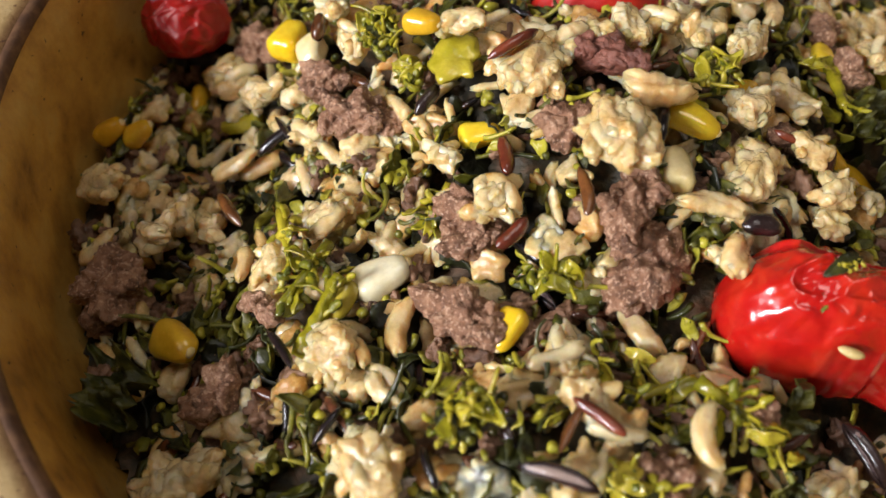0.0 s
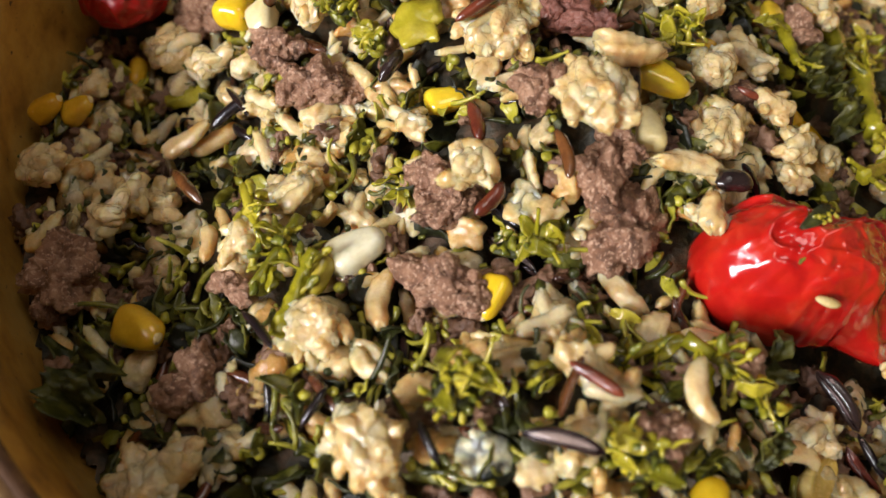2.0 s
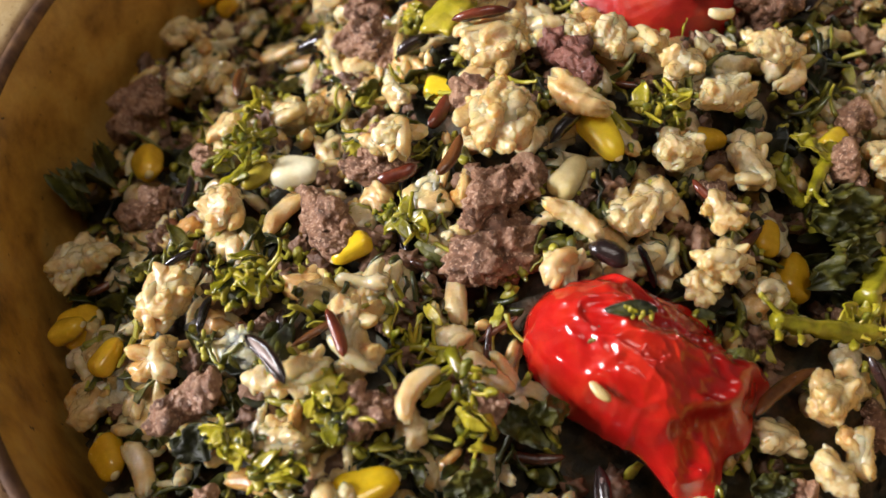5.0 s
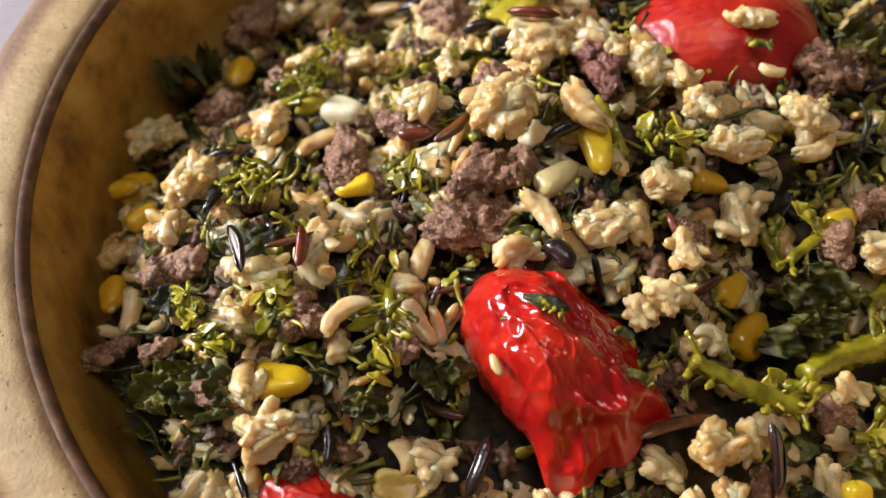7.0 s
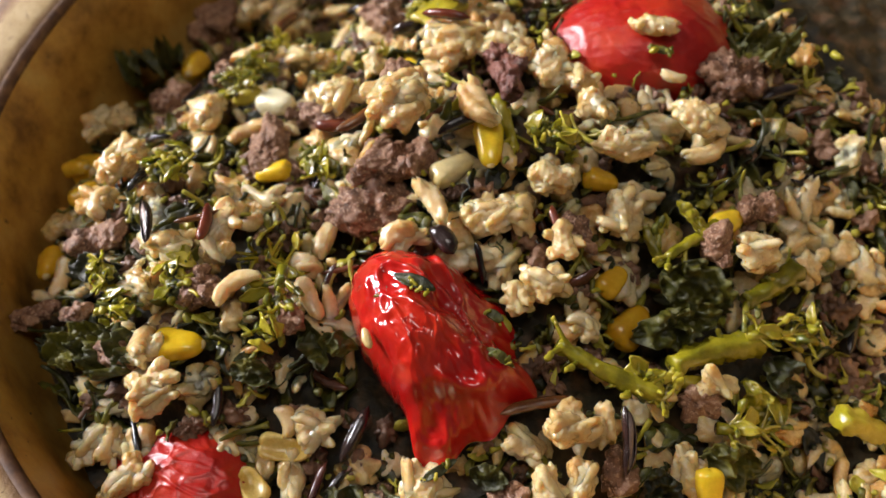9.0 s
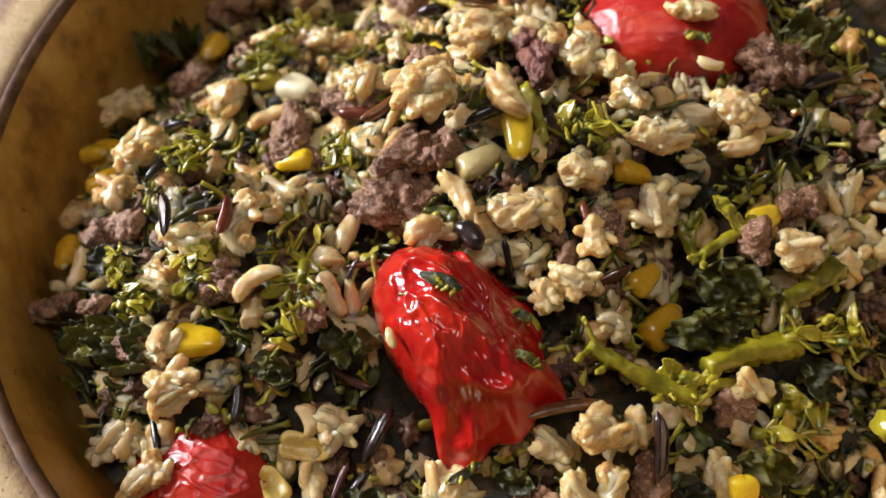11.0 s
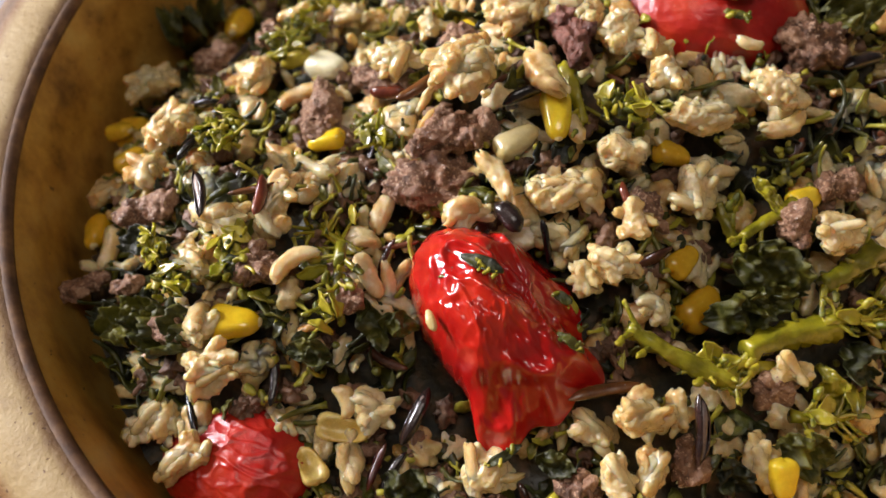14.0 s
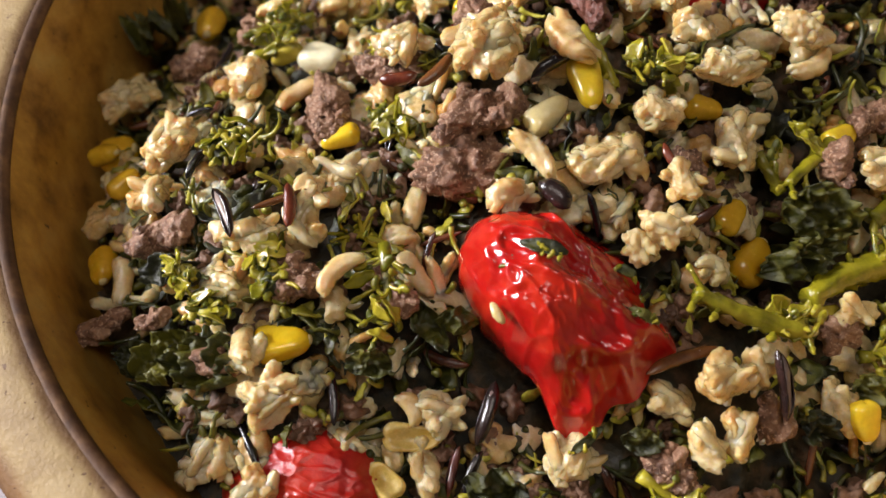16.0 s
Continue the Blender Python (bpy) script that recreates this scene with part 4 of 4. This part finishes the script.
rice_grain(5.7, 59.0, 3.7, 36, 5.0, 2.5)
rice_grain(-72.9, 26.7, -17.4, 18, 10.5, 4.0)
wild(-19.9, -34.5, 9.2, -16, 9.7, 2.5, "split")
wild(-14.5, -26.4, 7.6, -37, 7.7, 2.4, "red")
wild(-21.1, -2.8, -3.8, -43, 9.4, 2.6, "split")
wild(-15.6, 4.7, 10.8, -84, 8.2, 2.2, "brown")
wild(-3.7, 18.3, 10.8, -99, 8.0, 2.5, "black")
wild(8.8, -39.5, -5.0, -31, 9.0, 2.0, "black")
wild(25.8, -23.5, -8.5, -58, 9.9, 3.2, "black")
wild(40.3, 2.6, -4.1, 65, 12.9, 2.4, "brown")
wild(52.6, 10.1, -4.4, -30, 10.1, 2.6, "split")
wild(28.1, -32.9, -11.9, -54, 7.7, 2.0, "red")
wild(30.4, -31.1, -12.0, -61, 7.7, 1.8, "black")
wild(17.9, 74.9, -0.8, 77, 8.5, 3.3, "black")
wild(18.7, 22.5, 3.5, -12, 6.6, 1.7, "red")
wild(10.8, 5.0, 4.7, 4, 6.0, 4.0, "black")
wild(-70.4, 13.3, -11.6, -47, 10.0, 2.9, "brown")
wild(-25.9, 17.1, 1.7, -82, 7.7, 3.0, "red")
wild(-25.8, 30.2, 12.7, 36, 9.3, 2.6, "red")
wild(-24.7, 2.8, 2.1, -132, 6.9, 2.8, "red")
wild(-64.7, 29.8, -12.9, -156, 9.7, 2.3, "black")
wild(-63.6, 30.4, -11.6, -54, 9.2, 1.8, "black")
wild(-58.1, 44.1, 0.4, -98, 6.3, 3.5, "brown")
wild(-56.7, -14.4, -4.8, -49, 8.0, 1.7, "black")
wild(-48.8, -25.6, -3.9, -129, 6.2, 1.7, "black")
wild(-51.8, 37.8, -5.4, -35, 8.0, 3.3, "brown")
wild(-38.6, 28.2, 1.2, -123, 6.6, 3.1, "black")
wild(-17.3, -26.5, 6.1, -117, 9.5, 1.7, "brown")
wild(-34.8, -32.5, 2.9, 114, 6.0, 1.7, "black")
stem(42.4, 14.2, -4.3, -145, 19.5, 4.0)
stem(47.8, 24.4, -10.2, -129, 10.5, 2.9)
stem(47.2, 33.8, -10.2, -116, 18.5, 6.0)
stem(44.9, 48.7, -8.5, -89, 13.0, 4.6)
stem(-1.0, 26.7, 7.7, -15, 12.7, 2.8)
stem(-76.5, 41.3, -25.1, 175, 13.8, 4.1)
stem(-51.9, -8.6, -5.6, 64, 14.0, 3.1)
stem(28.4, 35.5, -4.1, 175, 8.1, 2.5)
stem(31.9, 41.5, -3.5, -90, 12.9, 2.7)
chunk(-34.0, 33.3, 5.4, -79, 10.1, 7.5)
chunk(-38.4, 28.5, -7.3, 11, 6.8, 4.6)
sprig(-5.8, -17.9, -0.6, -174, 12.8, 11.5)
sprig(4.8, -25.2, 3.5, -45, 16.3, 9.8)
sprig(-54.8, -4.5, -5.8, -110, 17.0, 5.4)
sprig(-36.6, 11.7, -5.3, -122, 9.0, 6.7)
sprig(-58.9, 3.0, -5.5, -71, 14.2, 6.8)
floret(-9.1, -34.7, 3.3, -18, 8.7, 7.2)
floret(-30.9, -26.5, 5.6, 45, 10.2, 7.1)
floret(6.1, 30.3, 7.9, 37, 8.6, 5.4)
floret(-46.8, 40.8, 2.4, -72, 12.0, 7.7)
floret(-41.8, 33.4, 0.3, -72, 6.0, 4.0)
floret(-11.6, -45.3, 2.3, 44, 7.6, 5.6)
floret(-18.6, -45.0, 3.2, 25, 7.0, 4.0)
floret(-19.8, -3.8, 0.2, 3, 10.7, 4.1)
leaf(-17.8, -58.6, -7.7, 39, 8.9, 5.5)
leaf(-23.4, -47.3, 0.5, 58, 7.7, 5.3)
leaf(10.0, -32.4, -1.7, 46, 7.0, 4.5)
leaf(56.0, 41.3, -15.1, 7, 7.1, 7.4)
leaf(41.3, 33.6, -8.4, 66, 8.3, 5.5)
leaf(59.4, 11.5, -11.3, 11, 6.8, 5.2)
leaf(11.3, -21.7, -2.2, -9, 9.9, 4.0)
leaf(10.1, 78.1, 0.8, 71, 10.3, 8.4)
leaf(-81.1, -18.4, -15.6, 118, 13.9, 9.6)
leaf(14.1, -18.4, -1.2, 43, 6.0, 4.0)
leaf(44.0, -10.0, -7.6, 32, 6.0, 4.0)
leaf(57.0, 34.0, -14.9, -10, 7.8, 4.7, True)
leaf(29.2, 43.6, -1.9, 4, 8.4, 3.0, True)
sprig(52.0, 45.0, -10.4, 60, 14.0, 9.0)
leaf(38.0, 37.0, -7.2, 30, 13.0, 9.0)
leaf(40.5, 29.0, -8.0, 70, 11.0, 7.0)
leaf(35.5, -30.0, -11.4, 20, 11.0, 7.5)
leaf(54.0, -20.0, -14.0, -30, 11.0, 8.0)
leaf(-6.5, -50.5, -1.2, 30, 12.0, 9.0)
leaf(-13.0, -55.0, -4.2, 80, 11.0, 8.0)
leaf(62.0, 24.0, -15.0, 40, 12.0, 7.0)
stem(72.0, 47.0, -16.6, 32, 17.0, 5.2)
sprig(60.0, 31.0, -14.4, 60, 12.0, 8.0)
sprig(53.0, -12.0, -11.6, 10, 12.0, 7.0)
sprig(46.5, 19.5, -6.4, 40, 12.0, 7.5)
rice_clump(37.5, -38.0, -13.6, 30, 11.0, 8.0)
rice_clump(47.0, -28.0, -14.0, 80, 10.0, 6.5)
meat(50.0, -9.0, -10.6, 20, 9.0, 6.0)
meat(44.0, -33.0, -14.4, 60, 9.0, 6.0)
herb(33.2, 0.4, 3.6, 20, 4.6, 2.2)
herb(18.0, -4.6, 10.0, 34, 6.5, 3.1)
herb(26.2, 4.2, 1.6, 23, 3.1, 2.5)
herb(38.8, -15.7, -8.4, 88, 6.3, 2.4)
herb(15.4, -8.6, 7.6, 89, 3.2, 1.1)
herb(1.6, 58.7, 6.8, 38, 4.9, 2.5)
tomato_seed(19.3, -14.8, 5.4, -13, 3.8, 1.5)


# ---- the mix under and between the pieces ----
laid = np.array(LAID)


# hollows between the pieces, added to deepen the shade there: place, radius and depth in mm
HOLLOWS = ((16, -27, 9, 2.2), (22, -19, 6, 2.2), (39, 30, 8, 4), (-16, -60, 9, 4), (-70, -6, 10, 1.5), (48, -7, 9, 3), (42, -18, 8, 2.5), (-88, -10, 14, 1), (-72, 24, 8, 3), (-34, -20, 6, 3), (60, 4, 10, 3), (56, -16, 9, 2.5), (-5, -6, 4, 3), (-84, -32, 10, 3))


def hollow(x, y):
    return sum(d * math.exp(-((x - hx) ** 2 + (y - hy) ** 2) / (r * r)) for hx, hy, r, d in HOLLOWS)


def bed_height(x, y):
    """The heap under the pieces: it follows what lies on it."""
    w = np.exp(-((laid[:, 0] - x) ** 2 + (laid[:, 1] - y) ** 2) / (2 * 6.0**2))
    lift = laid[:, 2] - np.maximum(4.95 - 0.056 * laid[:, 0] + 0.01865 * laid[:, 1] - 0.00445 * laid[:, 0] ** 2 - 0.000285 * laid[:, 0] * laid[:, 1] - 0.00061 * laid[:, 1] ** 2, -17.0)
    return mound(x, y) + float(w @ lift) / (float(w.sum()) + 0.4) - 4.6 - hollow(x, y)


def bed_bm(step=1.25, reach=93.6):
    bm = bmesh.new()
    n = int(reach / step)
    grid = {}
    for i in range(-n, n + 1):
        for j in range(-n, n + 1):
            if math.hypot(i, j) * step < reach:
                x, y = BOWL.x + i * step, BOWL.y + j * step
                p = Vector((x, y, 0))
                z = bed_height(x, y) + 2.0 * noise.noise(p * 0.2) + 1.5 * noise.noise(p * 0.45) + 0.9 * ridged(p * 0.8) - 3.4
                grid[i, j] = bm.verts.new((x + 0.4 * noise.noise(p), y + 0.4 * noise.noise(p + Vector((7, 3, 1))), z))
    for i, j in grid:
        if all(k in grid for k in ((i + 1, j), (i + 1, j + 1), (i, j + 1))):
            bm.faces.new((grid[i, j], grid[i + 1, j], grid[i + 1, j + 1], grid[i, j + 1]))
    return bm


# one bed sheet under everything, its dark colour standing in for shade in the gaps
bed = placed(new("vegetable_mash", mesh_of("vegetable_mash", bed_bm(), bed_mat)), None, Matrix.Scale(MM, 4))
tagged(bed, "mash of leaves and meat under the rice, coloured dark as shade in the gaps", "food mix", kind="stuff")


def strewn(name, shapes, mat, count, seed, lift, label, category, spread=1.0, tilt=25, upright=0.0, reach=90.5, clear=0.85, shy=0.0, rolling=6.3):
    """Many small pieces strewn over the heap, joined in one mesh of kind stuff."""
    rnd = random.Random(seed)
    srcs = []
    for bm in shapes:
        bm.verts.ensure_lookup_table()
        bm.verts.index_update()
        srcs.append((np.array([v.co[:] for v in bm.verts]), [[v.index for v in f.verts] for f in bm.faces]))
        bm.free()
    verts, faces, base = [], [], 0
    made = 0
    while made < count:
        r, a = reach * math.sqrt(rnd.random()), rnd.uniform(0, 2 * math.pi)
        x, y = BOWL.x + r * math.cos(a), BOWL.y + r * math.sin(a)
        if noise.noise(Vector((x * 0.09 + seed, y * 0.09, seed * 1.7))) < rnd.uniform(-0.6, 0.35) * spread:
            continue
        if math.hypot((x - 20) / 17, (y + 6) / 11) < 1 or y > 92:
            continue
        if shy and hollow(x, y) * shy > rnd.uniform(0.3, 2.5):
            continue
        if clear and (np.hypot(laid[:, 0] - x, laid[:, 1] - y) < laid[:, 3] * clear).any():
            continue
        made += 1
        z = bed_height(x, y) + lift + rnd.uniform(-2.4, 0.9)
        m = lie(x, y, z, rnd.uniform(0, 360)).to_3x3() * 1000
        turn = np.array(m @ Euler((rnd.uniform(0, rolling), radians(rnd.gauss(-upright, tilt)), 0)).to_matrix())
        co, fs = rnd.choice(srcs)
        sc = rnd.uniform(0.75, 1.15)
        verts.append((co * sc) @ turn.T + np.array((x, y, z)))
        faces += [[i + base for i in f] for f in fs]
        base += len(co)
    me = bpy.data.meshes.new(name)
    me.from_pydata(np.concatenate(verts).tolist(), [], faces)
    me.polygons.foreach_set("use_smooth", [True] * len(me.polygons))
    me.materials.append(mat)
    me.update()
    return tagged(placed(new(name, me), None, Matrix.Scale(MM, 4)), label, category, kind="stuff")


strewn("rice_in_the_mix", [burst_bm(random.uniform(5.0, 7.2), random.uniform(2.0, 2.7), 1200 + i, 1.2, 18, 14) for i in range(12)], rice_fill_mat, 640, 11, 1.7, "cooked brown rice grains strewn through the dish", "rice", 0.9, 25, clear=0.6, shy=1.0)
strewn("leaf_shreds", [sheet_bm(random.uniform(4, 9), random.uniform(3, 5), 1300 + i, 1.3, 8, 5, 0.25) for i in range(8)], leaf_fill_mat, 560, 12, 1.3, "dark green wet leaf shreds between the grains", "leaf", 1.0, 30, clear=0.6)
strewn("broccoli_crumbs", [grain_bm(random.uniform(1.4, 3.0), random.uniform(1.1, 1.8), 1400 + i, 0.1, 0.3, 0.6, 6, 7) for i in range(6)], bud_fill_mat, 1500, 13, 2.2, "yellow-green broccoli buds strewn through the dish", "broccoli", 1.2, clear=0.55, shy=0.6)
strewn("rice_bits", CLUMPS, rice_fill_mat, 330, 18, 0.6, "broken sticky bits of cooked rice in the mix", "rice", 0.9, 12, clear=0.5, shy=1.0, rolling=0.5)
tw = random.Random(5)
strewn("broccoli_threads", [tube_bm(*twig(tw, Vector((-2.5, 0, 0)), Vector((1, 0.1, 0.1)), tw.uniform(4, 8), tw.uniform(-120, 120), 0.5, 0.3, 7), 6, i, 0.25) for i in range(8)], bud_fill_mat, 620, 14, 2.6, "thin limp broccoli stalks between the grains", "broccoli", 1.0)
strewn("meat_crumbs", [lump_bm(random.uniform(3, 6.5), random.uniform(2.5, 5), random.uniform(2.5, 4), 1500 + i, 0.8, 0.6, 4, 0.1, 0.9, 0.35) for i in range(8)], meat_fill_mat, 400, 15, 1.2, "small browned crumbs of ground meat in the mix", "meat", 1.1, clear=0.6)
strewn("wild_rice_in_the_mix", [grain_bm(random.uniform(6, 10), random.uniform(1.5, 2.3), 1600 + i, 0.08, 0.12, 0.7, 9, 8) for i in range(6)], husk_fill_mat, 130, 16, 2.0, "dark wild rice grains strewn through the dish", "wild rice", 1.0, 20)
strewn("broccoli_shreds", [sheet_bm(random.uniform(3.0, 6.0), random.uniform(1.4, 2.6), 1700 + i, 0.9, 8, 4, 0.3) for i in range(8)], bud_fill_mat, 640, 17, 2.4, "torn yellow-green broccoli shreds between the grains", "broccoli", 1.1, 35, clear=0.55)
